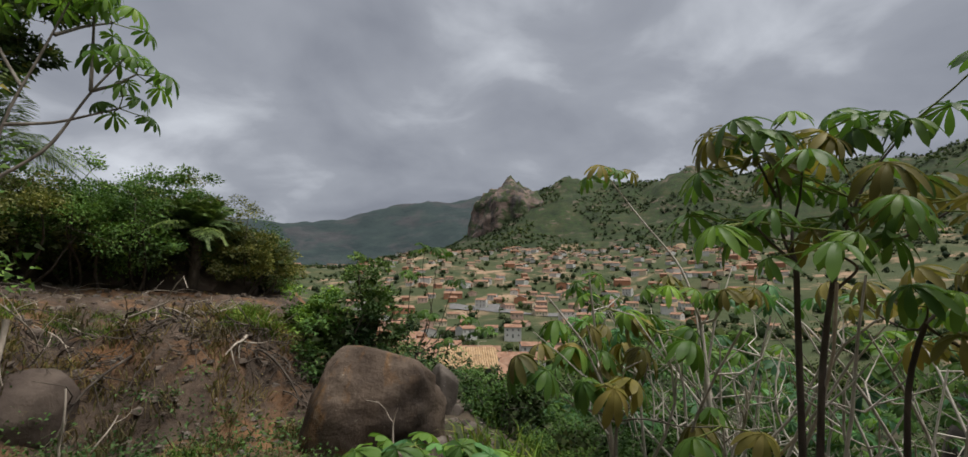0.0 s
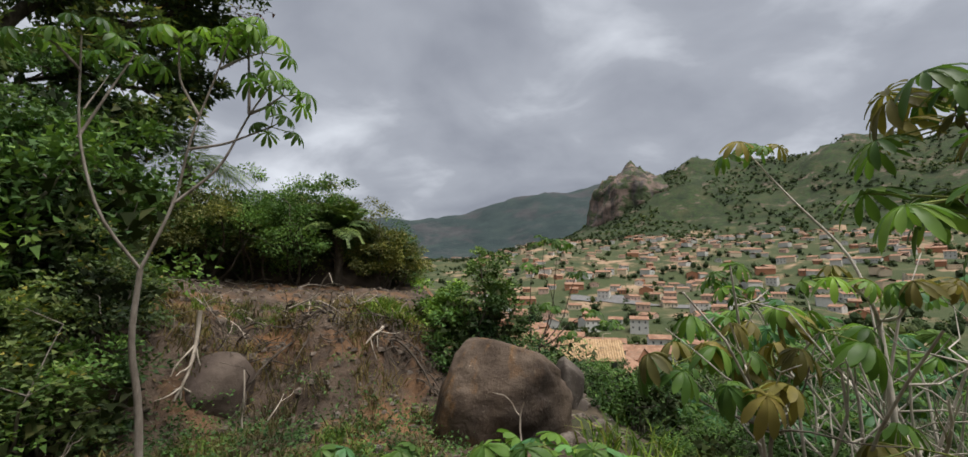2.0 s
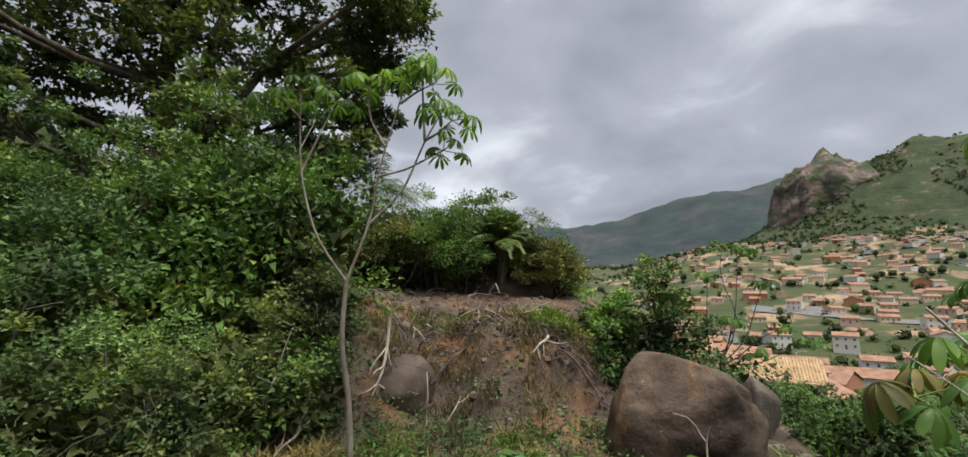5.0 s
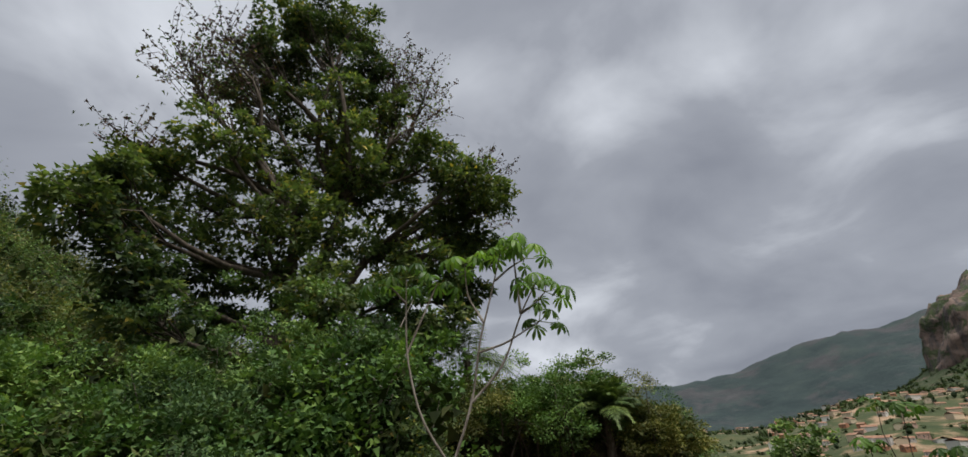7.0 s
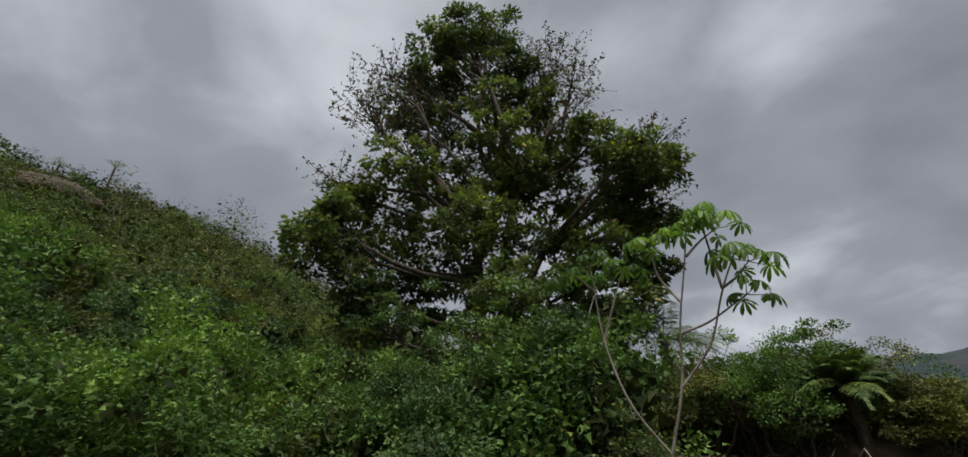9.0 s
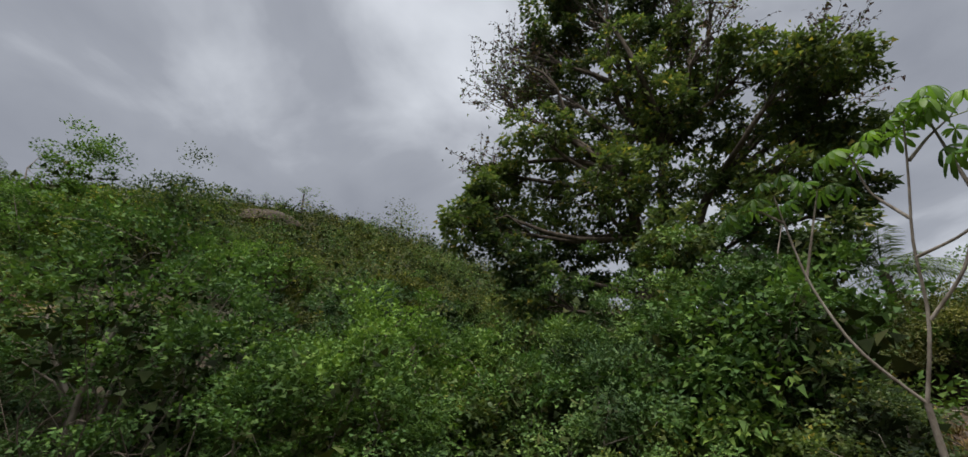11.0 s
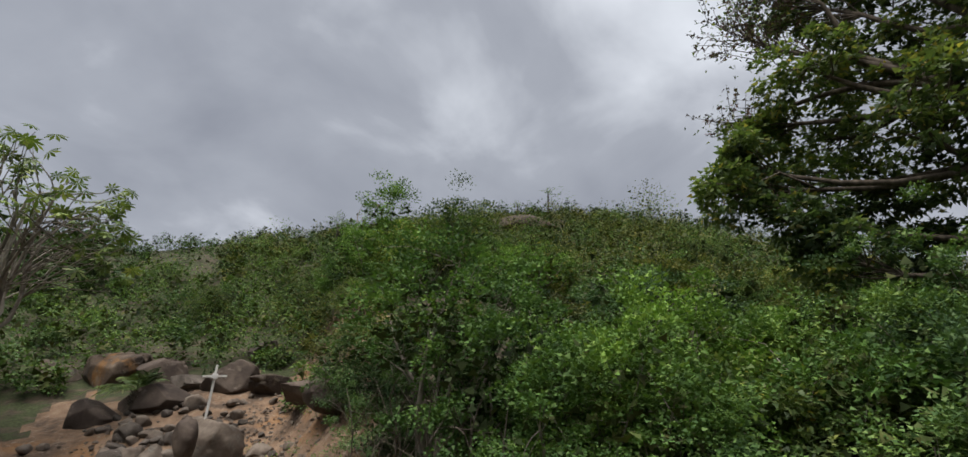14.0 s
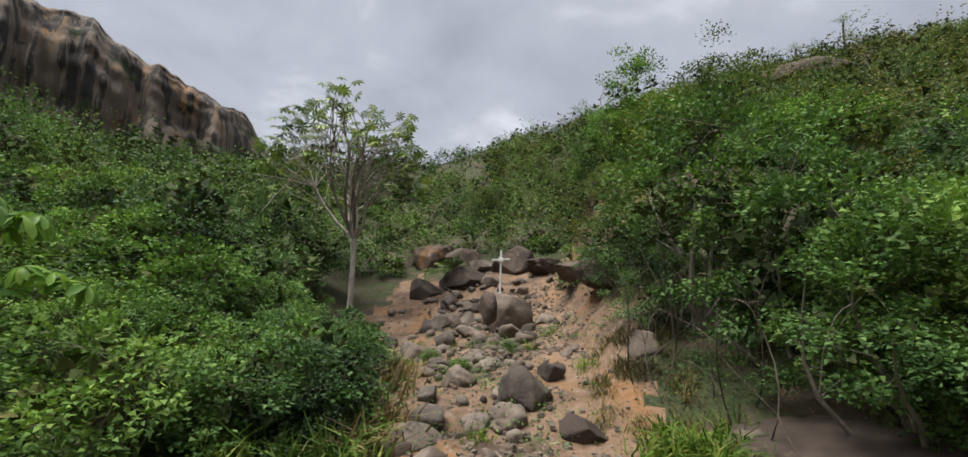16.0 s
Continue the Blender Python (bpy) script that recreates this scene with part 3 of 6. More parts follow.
# ---------------------------------------------------------------- plants
def shrub_parts(seed, h, w, clumps, per, leaf, aspect=0.55, stems=7, spread=0.15, low=0.15):
    """Stems and crown of a shrub about w wide and h high, standing on the origin."""
    rng = np.random.default_rng(seed)
    wood, crown = Quads(), Quads(3)
    u = rng.normal(0, 1, (clumps, 3)); u[:, 2] = np.abs(u[:, 2]) * 0.9 + 0.05
    u = unit(u) * rng.uniform(0.6, 1.05, (clumps, 1))
    c = u * np.array([w / 2, w / 2, h * (1 - low)]) + np.array([0, 0, h * low])
    c *= 1 + 0.11 * rng.normal(0, 1, (clumps, 1)).clip(-1.2, 1.0)
    for k in range(stems):
        tip = c[rng.integers(clumps)]
        b = rng.normal(0, 0.05 * w, 3); b[2] = -0.12
        line = bent(b, tip, rng, 0.08)
        tube(wood, line, 0.012 * h + 0.008, 0.006, 5)
        for _ in range(3):
            o = c[rng.integers(clumps)]
            p = line[rng.integers(2, 5)]
            if np.linalg.norm(o - p) < 0.6 * w:
                tube(wood, bent(p, o, rng, 0.1, 4), 0.009, 0.004, 4)
    # leaves in the dark inner material paint the shade between the clumps
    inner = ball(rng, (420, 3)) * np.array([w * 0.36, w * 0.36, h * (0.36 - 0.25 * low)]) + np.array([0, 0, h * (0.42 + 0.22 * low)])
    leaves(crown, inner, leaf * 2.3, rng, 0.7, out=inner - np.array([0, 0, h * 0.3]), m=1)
    pts = np.repeat(c, per, 0)
    r = ball(rng, pts.shape) * np.array([spread * w, spread * w, spread * w * 0.62]) * np.repeat(rng.uniform(0.6, 1.25, (clumps, 1)), per, 0)
    leaves(crown, pts + r, leaf, rng, aspect * 1.15, up=0.85, out=r + (pts - np.array([0, 0, h * 0.3])) * 0.15)
    return wood, crown


def make_shrub(name, seed, material, label, group, bark=BARK, category="shrub", **kw):
    root = tagged(new(name), label, category, group)
    wood, crown = shrub_parts(seed, **kw)
    part("branchwork", wood, bark, root, smooth=True)
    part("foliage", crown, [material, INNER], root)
    return root


def scatter(kinds, spots, seed, lo=0.75, hi=1.25, sink=0.1):
    """Copies of the given shrubs at (azimuth, distance) spots; the first use of each is the made one itself."""
    rng, used = np.random.default_rng(seed), set()
    for az, r in spots:
        k = kinds[rng.integers(len(kinds))]
        s = rng.uniform(lo, hi)
        p = seat(az, r, sink)
        m = pose(*[float(c) for c in p], rng.normal(0, 4), rng.normal(0, 4), rng.uniform(0, 360)) @ Matrix.Diagonal((s, s, s * rng.uniform(0.85, 1.15), 1))
        if k.name in used:
            put_copy(k, m)
        else:
            k.matrix_basis = m
            used.add(k.name)


def patch(n, az0, az1, r0, r1, seed, keep=0.0, clear=()):
    """Evenly loose spots over a sector of the land, with open strips left clear."""
    rng, out = np.random.default_rng(seed), []
    tries = 0
    while len(out) < n and tries < 40 * n:
        tries += 1
        az, r = rng.uniform(az0, az1), math.sqrt(rng.uniform(r0 * r0, r1 * r1))
        if any(a0 < az < a1 and b0 < r < b1 for a0, a1, b0, b1 in clear):
            continue
        x, y = spot(az, r)
        if all((x - a) ** 2 + (y - b) ** 2 > keep * keep for _, _, a, b in out):
            out.append((az, r, x, y))
    return [(a, b) for a, b, _, _ in out]


def scrub_stuff(name, label, spots, material, seed, size=2.4, leaf=0.2, per=150, clumps=14, wide=0.2, reach=0.88):
    """Far scrub, too dense to count, as one mesh."""
    rng = np.random.default_rng(seed)
    q = Quads(3)
    x, y = np.array([spot(a, r) for a, r in spots]).T
    z = height(x, y)
    s = size * rng.lognormal(-0.12, 0.38, len(x)).clip(0.4, 2.0)
    u = rng.normal(0, 1, (len(x), clumps, 3)); u[..., 2] = np.abs(u[..., 2])
    u = unit(u) * rng.uniform(0.5, reach, (len(x), clumps, 1))
    c = np.stack([x, y, z], -1)[:, None] + u * s[:, None, None] * np.array([0.55, 0.55, 0.8])
    k = per // clumps
    pts = np.repeat(c[:, :, None], k, 2)
    o = ball(rng, pts.shape) * (s * wide)[:, None, None, None] * np.array([1, 1, 0.7])
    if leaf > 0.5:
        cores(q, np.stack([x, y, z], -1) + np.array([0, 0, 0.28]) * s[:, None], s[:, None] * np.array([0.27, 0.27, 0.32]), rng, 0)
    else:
        # dark inner leaves again, as painted shade within each bush
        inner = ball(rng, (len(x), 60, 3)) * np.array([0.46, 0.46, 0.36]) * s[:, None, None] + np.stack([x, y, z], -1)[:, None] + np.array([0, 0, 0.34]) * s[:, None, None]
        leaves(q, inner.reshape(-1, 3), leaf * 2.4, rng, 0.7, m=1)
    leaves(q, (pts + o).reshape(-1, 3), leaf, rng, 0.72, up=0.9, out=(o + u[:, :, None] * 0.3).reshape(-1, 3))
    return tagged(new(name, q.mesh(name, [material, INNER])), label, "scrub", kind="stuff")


# --- the hill: near shrubs singly, far scrub as a whole
NEAR = "dense shrubs on the hillside"
BR = [make_shrub("shrub", 100 + k, LEAF_BRIGHT, "bright green leafy shrub on the hillside", NEAR, h=2.0, w=2.3, clumps=34, per=135, leaf=0.088) for k in range(3)]
FE = [make_shrub("shrub", 120 + k, LEAF_MID, "feathery green shrub with fine leaves", NEAR, h=2.1, w=2.6, clumps=44, per=150, leaf=0.07, aspect=0.45, spread=0.12) for k in range(3)]
MD = [make_shrub("shrub", 140 + k, LEAF_MID, "dark green scrub bush on the slope", NEAR, h=2.2, w=2.6, clumps=24, per=110, leaf=0.105) for k in range(3)]
DU = [make_shrub("shrub", 150 + k, LEAF_DULL, "dull olive scrub bush on the slope", NEAR, h=1.9, w=2.4, clumps=24, per=110, leaf=0.10) for k in range(2)]
DARKS = [make_shrub("shrub", 160 + k, LEAF_DARK, "dense dark green shrub", NEAR, h=2.0, w=2.3, clumps=34, per=135, leaf=0.088) for k in range(2)]

scatter(FE + DARKS, patch(9, 82, 97, 6.4, 8.8, 1, 1.1), 10, 0.7, 1.2)
scatter(BR + FE[:1] + MD[:1], patch(22, 97, 127, 7.7, 10.2, 31, 1.1), 11, 0.7, 1.2)
scatter(FE + DARKS + BR[:1], patch(22, 56, 92, 7.2, 10.5, 2, 1.1), 12, 0.7, 1.1)
scatter(MD + DU + FE[:2] + BR[:1], patch(60, 58, 134, 9.5, 18, 3, 1.7, clear=((116, 138, 14, 20),)), 13, 0.7, 1.3)
scrub_stuff("hill_bushes", "dense olive bushes over the middle of the hillside", patch(80, 62, 140, 17, 34, 4, 2.0, clear=((116, 138, 15, 27),)), LEAF_DULL, 14, 3.0, 0.115, 1100, 11, 0.2, 1.0)
scrub_stuff("hill_bushes", "dense green bushes over the middle of the hillside", patch(60, 62, 140, 17, 34, 34, 2.4, clear=((116, 138, 15, 27),)), LEAF_MID, 34, 3.3, 0.115, 1100, 11, 0.2, 1.0)
scrub_stuff("saddle_bushes", "leafy green bushes above the head of the trail", patch(75, 133, 164, 19, 42, 5, 1.4, clear=((136, 165, 18, 22.8),)), LEAF_MID, 15, 3.2, 0.13, 850, 12, 0.19)
scatter(BR + BR + FE[:1], patch(34, 165, 205, 5.6, 12, 6, 0.9, clear=((158, 174, 8, 30), (158, 168, 5, 8))), 16, 0.5, 0.85)
scatter(MD + BR + FE[:1], patch(55, 164.5, 212, 11, 22, 7, 1.4, clear=((158, 172.5, 10, 18.5), (158, 170, 10, 22))), 17, 0.8, 1.4)
scrub_stuff("slope_bushes", "thick mixed bushes on the slope below the cliff", patch(115, 166, 212, 22, 45, 37, 1.9), LEAF_MID, 38, 4.0, 0.15, 760, 12, 0.19)
scrub_stuff("hill_scrub", "olive green scrub covering the hill to its crest", patch(430, 70, 150, 33, 78, 8, 1.9, clear=((108.5, 120, 38, 48.5),)), LEAF_DULL, 18, 2.3, 0.13, 420, 9, 0.2)
scrub_stuff("hill_scrub", "dark green bushes among the hill scrub", patch(190, 66, 160, 30, 74, 9, 2.6, clear=((108.5, 120, 38, 48.5),)), LEAF_MID, 19, 3.0, 0.14, 480, 9, 0.2)
scrub_stuff("slope_scrub", "mixed green woodland below the cliff", patch(330, 160, 215, 38, 104, 10, 2.4), LEAF_MID, 20, 4.2, 0.30, 320, 12, 0.19)


# --- the big dark tree
def build_big_tree():
    rng = np.random.default_rng(7)
    root = tagged(new("broadleaf_tree"), "tall dark evergreen tree with withered flower spikes", "tree")
    base = seat(66, 13.2, 0.3)
    root.matrix_basis = Matrix.Translation(base)
    lumps = [(72, 48.8, 1.0), (67, 48.6, 0.9), (76, 47, 0.9), (70, 45.5, 1.1), (78, 43.5, 0.9), (64, 44.5, 0.9), (73, 42, 1.1), (66, 41, 1.1), (61, 40.5, 0.9), (80, 39, 0.9),
             (74, 37, 1.2), (66, 36.5, 1.2), (59, 35.5, 1.1), (53, 35, 0.9), (48, 33, 0.9), (45, 31, 0.8), (80, 33, 1.1), (86, 28, 0.8), (89, 26.5, 0.7), (90, 22.5, 0.8), (85, 23, 0.9),
             (76, 31, 1.2), (69, 31, 1.2), (62, 30, 1.2), (55, 29, 1.1), (50, 27.5, 0.9), (47, 25, 0.8), (80, 26, 1.1), (73, 25.5, 1.2), (66, 25, 1.2), (59, 24, 1.1), (53, 22.5, 1.0), (49, 20, 0.8),
             (84, 19, 0.9), (78, 20, 1.0), (71, 19.5, 1.1), (64, 18.5, 1.1), (57, 18, 1.0), (52, 16, 0.9), (75, 15, 1.0), (68, 14, 1.0), (61, 13.5, 1.0), (55, 12.5, 0.9), (82, 15, 0.9), (63, 33, 1.0), (70, 28, 1.1)]
    bare = [(57, 44, 1.0), (55, 42, 0.9), (60, 45.5, 0.8), (83, 43, 0.8), (86, 39.5, 0.8), (84, 37, 0.8), (81, 41, 0.7), (47, 29, 0.9), (50, 31, 0.8), (51, 24, 0.8), (56, 39, 0.8), (88, 30, 0.6), (45, 33.5, 0.6)]
    trunk, crown, spikes = Quads(), Quads(3), Quads(3)
    forks = []
    for k, (az, el, rr) in enumerate([(64, 30, 13.0), (70, 27, 12.6), (60, 24, 13.6)]):
        x, y = spot(az, rr)
        top = np.array([x, y, 1.6 + rr * math.tan(radians(el))]) - base
        line = bent(rng.normal(0, 0.25, 3) * (1, 1, 0), top, rng, 0.04, 9)
        stem = Quads()
        tube(stem, line, 0.24 - 0.03 * k, 0.12, 9)
        part("trunk", stem, DARK_BARK, root, smooth=True)
        forks += [line[4], line[6], line[8]]
    forks = np.array(forks)

    def bough(az, el, rad, leafy):
        rr = 13.2 + rng.uniform(-2.2, 2.2) * (1 - el / 75)
        x, y = spot(az, rr)
        c = np.array([x, y, 1.6 + rr * math.tan(radians(el))]) - base
        low = forks[np.argmin(np.linalg.norm(forks - c, axis=1) + np.maximum(0, forks[:, 2] - c[2]) * 4)]
        line = bent(low, c, rng, 0.07, 7, 0.05)
        tube(trunk, line, 0.10, 0.03, 6)
        tips = c + ball(rng, (33, 3)) * rad * np.array([1.15, 1.15, 0.8])
        for t in tips[:22]:
            tube(trunk, bent(line[rng.integers(4, 7)], t, rng, 0.08, 4), 0.022, 0.008, 4)
        if leafy:
            pts = np.repeat(tips, 54, 0)
            o = ball(rng, pts.shape, 0.27) * np.array([1, 1, 0.75])
            leaves(crown, pts + o, 0.17, rng, 0.62, out=o + (pts - c) * 0.25)
        else:
            for t in tips:
                d = unit(t - c + np.array([0, 0, 0.5]) + rng.normal(0, 0.3, 3))
                tube(trunk, np.array([t, t + d * 0.35, t + d * 0.75]), 0.010, 0.005, 4)
                pts = t + d * rng.uniform(0, 0.8, (9, 1)) + rng.normal(0, 0.04, (9, 3))
                leaves(spikes, pts, 0.13, rng, 0.6)
                leaves(crown, t + rng.normal(0, 0.3, (5, 3)), 0.13, rng, 0.5)

    for az, el, rad in lumps:
        bough(az, el, rad, True)
    for az, el, rad in bare:
        bough(az, el, rad, False)
    part("branchwork", trunk, DARK_BARK, root, smooth=True)
    part("foliage", crown, LEAF_DARK, root, "glossy dark green leaves")
    part("blossom", spikes, LEAF_BROWN, root, "withered purplish brown flower spikes")


build_big_tree()


# --- plants with umbrella leaves
def umbrella_leaf(size, seed, lobes=9, droop=0.55, wide=0.2):
    """One palmate leaf round the origin, its stalk joining from below; lobes fold along their ribs and hang at the ends."""
    rng = np.random.default_rng(seed)
    q = Quads()
    for k in range(lobes):
        a = 2 * math.pi * (k + 0.15 * rng.normal()) / lobes * 0.92
        L = size * 0.5 * rng.uniform(0.8, 1.1)
        d, s = np.array([math.cos(a), math.sin(a), 0]), np.array([-math.sin(a), math.cos(a), 0])
        w = L * wide
        dr = droop * rng.uniform(0.7, 1.3)

        def at(t):
            return d * L * t * (1 - 0.25 * dr * t) - np.array([0, 0, L * dr * t * t])
        ts, ws = (0.0, 0.28, 0.52, 0.74, 0.91, 1.0), (0.10, 0.46, 0.84, 1.0, 0.70, 0.06)
        mid = np.array([at(t) for t in ts])
        le = mid + s * w * np.array(ws)[:, None] + np.array([0, 0, 0.26 * w])
        ri = mid - s * w * np.array(ws)[:, None] + np.array([0, 0, 0.26 * w])
        v = np.stack([le, mid, ri], 1).reshape(-1, 3)
        f = []
        for i in range(5):
            b = 3 * i
            f += [(b, b + 1, b + 4, b + 3), (b + 1, b + 2, b + 5, b + 4)]
        q.add(v, f)
    return q


_leaf_cache = {}


def leaf_mesh(material, k, lobes=9, wide=0.2, droop=0.55):
    key = (material.name, k, lobes, droop, wide)
    if key not in _leaf_cache:
        _leaf_cache[key] = umbrella_leaf(1.0, 300 + k, lobes, droop, wide).mesh("leaf", material, True)
    return _leaf_cache[key]


def stalk_mesh():
    if "stalk" not in _leaf_cache:
        q = Quads()
        tube(q, np.array([(0, 0, 0), (0.015, 0, 0.5), (0, 0, 1)]), 0.0055, 0.004, 5)
        _leaf_cache["stalk"] = q.mesh("leafstalk", STALK, True)
    return _leaf_cache["stalk"]


STALK = ground_mat("leaf_stalk", [(9.0, ONE, [(0.3, (0.12, 0.16, 0.04)), (0.7, (0.22, 0.24, 0.07))], None)], bump=0.0)


def curve(pts, n=14):
    """A smooth line through the given places."""
    p = np.asarray(pts, float)
    k = np.concatenate([[0], np.cumsum(np.linalg.norm(np.diff(p, axis=0), axis=1))])
    out = np.stack([np.interp(np.linspace(0, k[-1], n), k, p[:, i]) for i in range(3)], -1)
    for _ in range(2):
        out[1:-1] = (out[:-2] + 2 * out[1:-1] + out[2:]) / 4
    return out


def umbrella_plant(name, label, base, fork, tips, mats, seed, size=0.45, per=6, stalk=0.3, bark=BARK, thick=0.03, droop=0.55, lobes=9, wide=0.2, group="", side=(), via=()):
    """A slender plant: a stem from base to fork, a twig to each tip, and at each tip a rosette of umbrella leaves on stalks."""
    rng = np.random.default_rng(seed)
    root = tagged(new(name), label, "tree" if thick > 0.028 else "plant", group)
    base = np.asarray(base, float)
    root.matrix_basis = Matrix.Translation(base)
    stem = Quads()
    fork = np.asarray(fork, float) - base
    line = curve([(0, 0, -0.15), *[np.asarray(p, float) - base for p in via], fork]) if via else bent((0, 0, -0.15), fork, rng, 0.04, 8)
    tube(stem, line, thick, thick * 0.65, 8)
    part("stem", stem, bark, root, smooth=True)
    for k, tip in enumerate([*tips, *[limb[-1] for limb in side]]):
        tip = np.asarray(tip, float) - base
        line = bent(fork, tip, rng, 0.06, 7, 0.04) if k < len(tips) else curve([np.asarray(p, float) - base for p in side[k - len(tips)]])
        twig = Quads()
        tube(twig, line, thick * 0.45, thick * 0.22, 6)
        arm = part("twig", twig, bark, root, smooth=True)
        for k in range(per):
            a = 2 * math.pi * (k + rng.uniform(-0.3, 0.3)) / per
            up = rng.uniform(-0.25, 0.65)
            d = unit(np.array([math.cos(a), math.sin(a), up]))
            L = stalk * rng.uniform(0.6, 1.25)
            end = tip + d * L
            st = new("leafstalk", stalk_mesh())
            st.parent = arm
            st.matrix_basis = Matrix.Translation(tip) @ Vector(end - tip).to_track_quat("Z", "Y").to_matrix().to_4x4() @ Matrix.Diagonal((1, 1, L, 1))
            m = mats[rng.integers(len(mats))]
            lf = new("leaf", leaf_mesh(m, int(rng.integers(4)), lobes, wide, droop))
            lf.parent = arm
            s = size * rng.uniform(0.7, 1.15)
            tilt = Vector((math.cos(a) * 0.45, math.sin(a) * 0.45, 1)).to_track_quat("Z", "Y").to_matrix().to_4x4()
            lf.matrix_basis = Matrix.Translation(end) @ tilt @ pose(0, 0, 0, rng.normal(0, 8), rng.normal(0, 8), rng.uniform(0, 360)) @ Matrix.Diagonal((s, s, s, 1))
    return root


EYE = np.array([-0.08, 0.27, 1.58])


def sight(az, el, d):
    """A place d metres along the ground from the path, by bearing and elevation."""
    a = radians(az)
    return EYE + np.array([-d * math.sin(a), d * math.cos(a), d * math.tan(radians(el))])


def foot(az, d, sink=0.0):
    p = sight(az, 0, d)
    return np.array([p[0], p[1], float(height(p[0], p[1])) - sink])


GREENS, OLIVES, FRESH = [LEAF_UMBRELLA], [LEAF_OLIVE, LEAF_UMBRELLA], [LEAF_GREEN_BLUE, LEAF_UMBRELLA]
# the tall pair beside the path, downhill
umbrella_plant("umbrella_sapling", "slender sapling with big drooping umbrella leaves", foot(-31.4, 3.0), sight(-32.8, 3.0, 3.0),
               [sight(-31.0, 14.0, 3.0), sight(-34.0, 14.0, 3.1)], OLIVES + GREENS, 1, 0.37, 8, 0.38, DARK_BARK, 0.022, 0.6, 10, 0.125, via=[sight(-32.4, -6, 3.0)],
               side=[(sight(-31.6, 10, 3.0), sight(-30.4, 13, 3.0), sight(-29.6, 15.5, 3.0)), (sight(-32.8, 3.0, 3.0), sight(-30.5, 5.5, 2.8), sight(-29.2, 7.5, 2.7))])
umbrella_plant("umbrella_sapling", "leaning sapling with olive umbrella leaves", foot(-31.9, 3.15), sight(-36.6, 5.0, 3.2),
               [sight(-37.5, 9.5, 3.2), sight(-41, 8, 3.2)], OLIVES + OLIVES + GREENS, 2, 0.39, 6, 0.38, DARK_BARK, 0.022, 0.7, 10, 0.135, via=[sight(-34.3, -6, 3.15), sight(-35.4, 0, 3.2)],
               side=[(sight(-36.6, 5.0, 3.2), sight(-39, 11, 3.3), sight(-42.8, 15.6, 3.4)), (sight(-36.6, 5.0, 3.2), sight(-41, 5, 3.3), sight(-45.5, 8.0, 3.4)), (sight(-35.4, 0, 3.2), sight(-38, 2.5, 3.0), sight(-35.5, 4.5, 2.8))])
umbrella_plant("umbrella_sapling", "pale-stemmed sapling reaching over the valley", foot(-24.2, 4.4), sight(-23.6, -3, 4.5),
               [sight(-20.5, 1.0, 4.4), sight(-26.2, -0.5, 4.0)], OLIVES, 3, 0.34, 6, 0.20, PALE_BARK, 0.028, 0.7, wide=0.15, via=[sight(-24, -10, 4.4)],
               side=[(sight(-23.6, -3, 4.5), sight(-22.0, 3.2, 4.6), sight(-17.5, 9.0, 4.6), sight(-13.9, 14.2, 4.6))])
umbrella_plant("umbrella_shrub", "low sapling with olive drooping umbrella leaves", foot(-15, 3.9), sight(-14.5, -14, 3.9),
               [sight(-5.6, -8.4, 3.9), sight(-13.2, -10.5, 3.6), sight(-19, -4.2, 4.0), sight(-11, -5.0, 4.2), sight(-15, -8, 4.1), sight(-25, -13.5, 3.8)], OLIVES, 4, 0.40, 5, 0.26, BARK, 0.02, 0.95, wide=0.17)
umbrella_plant("umbrella_shrub", "spreading sapling with fresh green umbrella leaves", foot(-18, 5.2), sight(-17, -9, 5.2),
               [sight(-9.0, -4.2, 5.2), sight(-13.5, -1.6, 5.4), sight(-21, -4, 5.2), sight(-16, -4.5, 4.8), sight(-25, -6, 5.0), sight(-11, 1.0, 5.6)], FRESH, 5, 0.34, 6, 0.24, PALE_BARK, 0.02, 0.6, wide=0.16)
umbrella_plant("umbrella_shrub", "sapling with olive leaves on crooked stems", foot(-38.6, 3.6), sight(-42.0, -2.5, 3.6),
               [sight(-42.3, -1.0, 3.6), sight(-45.5, -5, 3.8), sight(-38, -0.5, 4.2), sight(-46, 1.5, 4.0)], OLIVES, 6, 0.38, 5, 0.26, DARK_BARK, 0.021, 0.8, wide=0.16, via=[sight(-40.4, -7, 3.6)])
# low seedlings in the foreground
for n_, (az, el, d) in enumerate([(13.5, -18.0, 2.6), (9, -17.5, 2.5), (2.5, -18.5, 2.4), (-27, -20, 2.6), (-1, -19.8, 2.6), (-34, -20.5, 3.0), (25, -18.5, 4.2), (32, -18, 4.4)]):
    p = sight(az, el, d)
    umbrella_plant("seedling", "young green seedling with umbrella leaves", foot(az, d), p - np.array([0, 0, 0.1]), [p], FRESH, 20 + n_, 0.26, 6, 0.12, STALK, 0.008, 0.45, group="seedlings along the path")
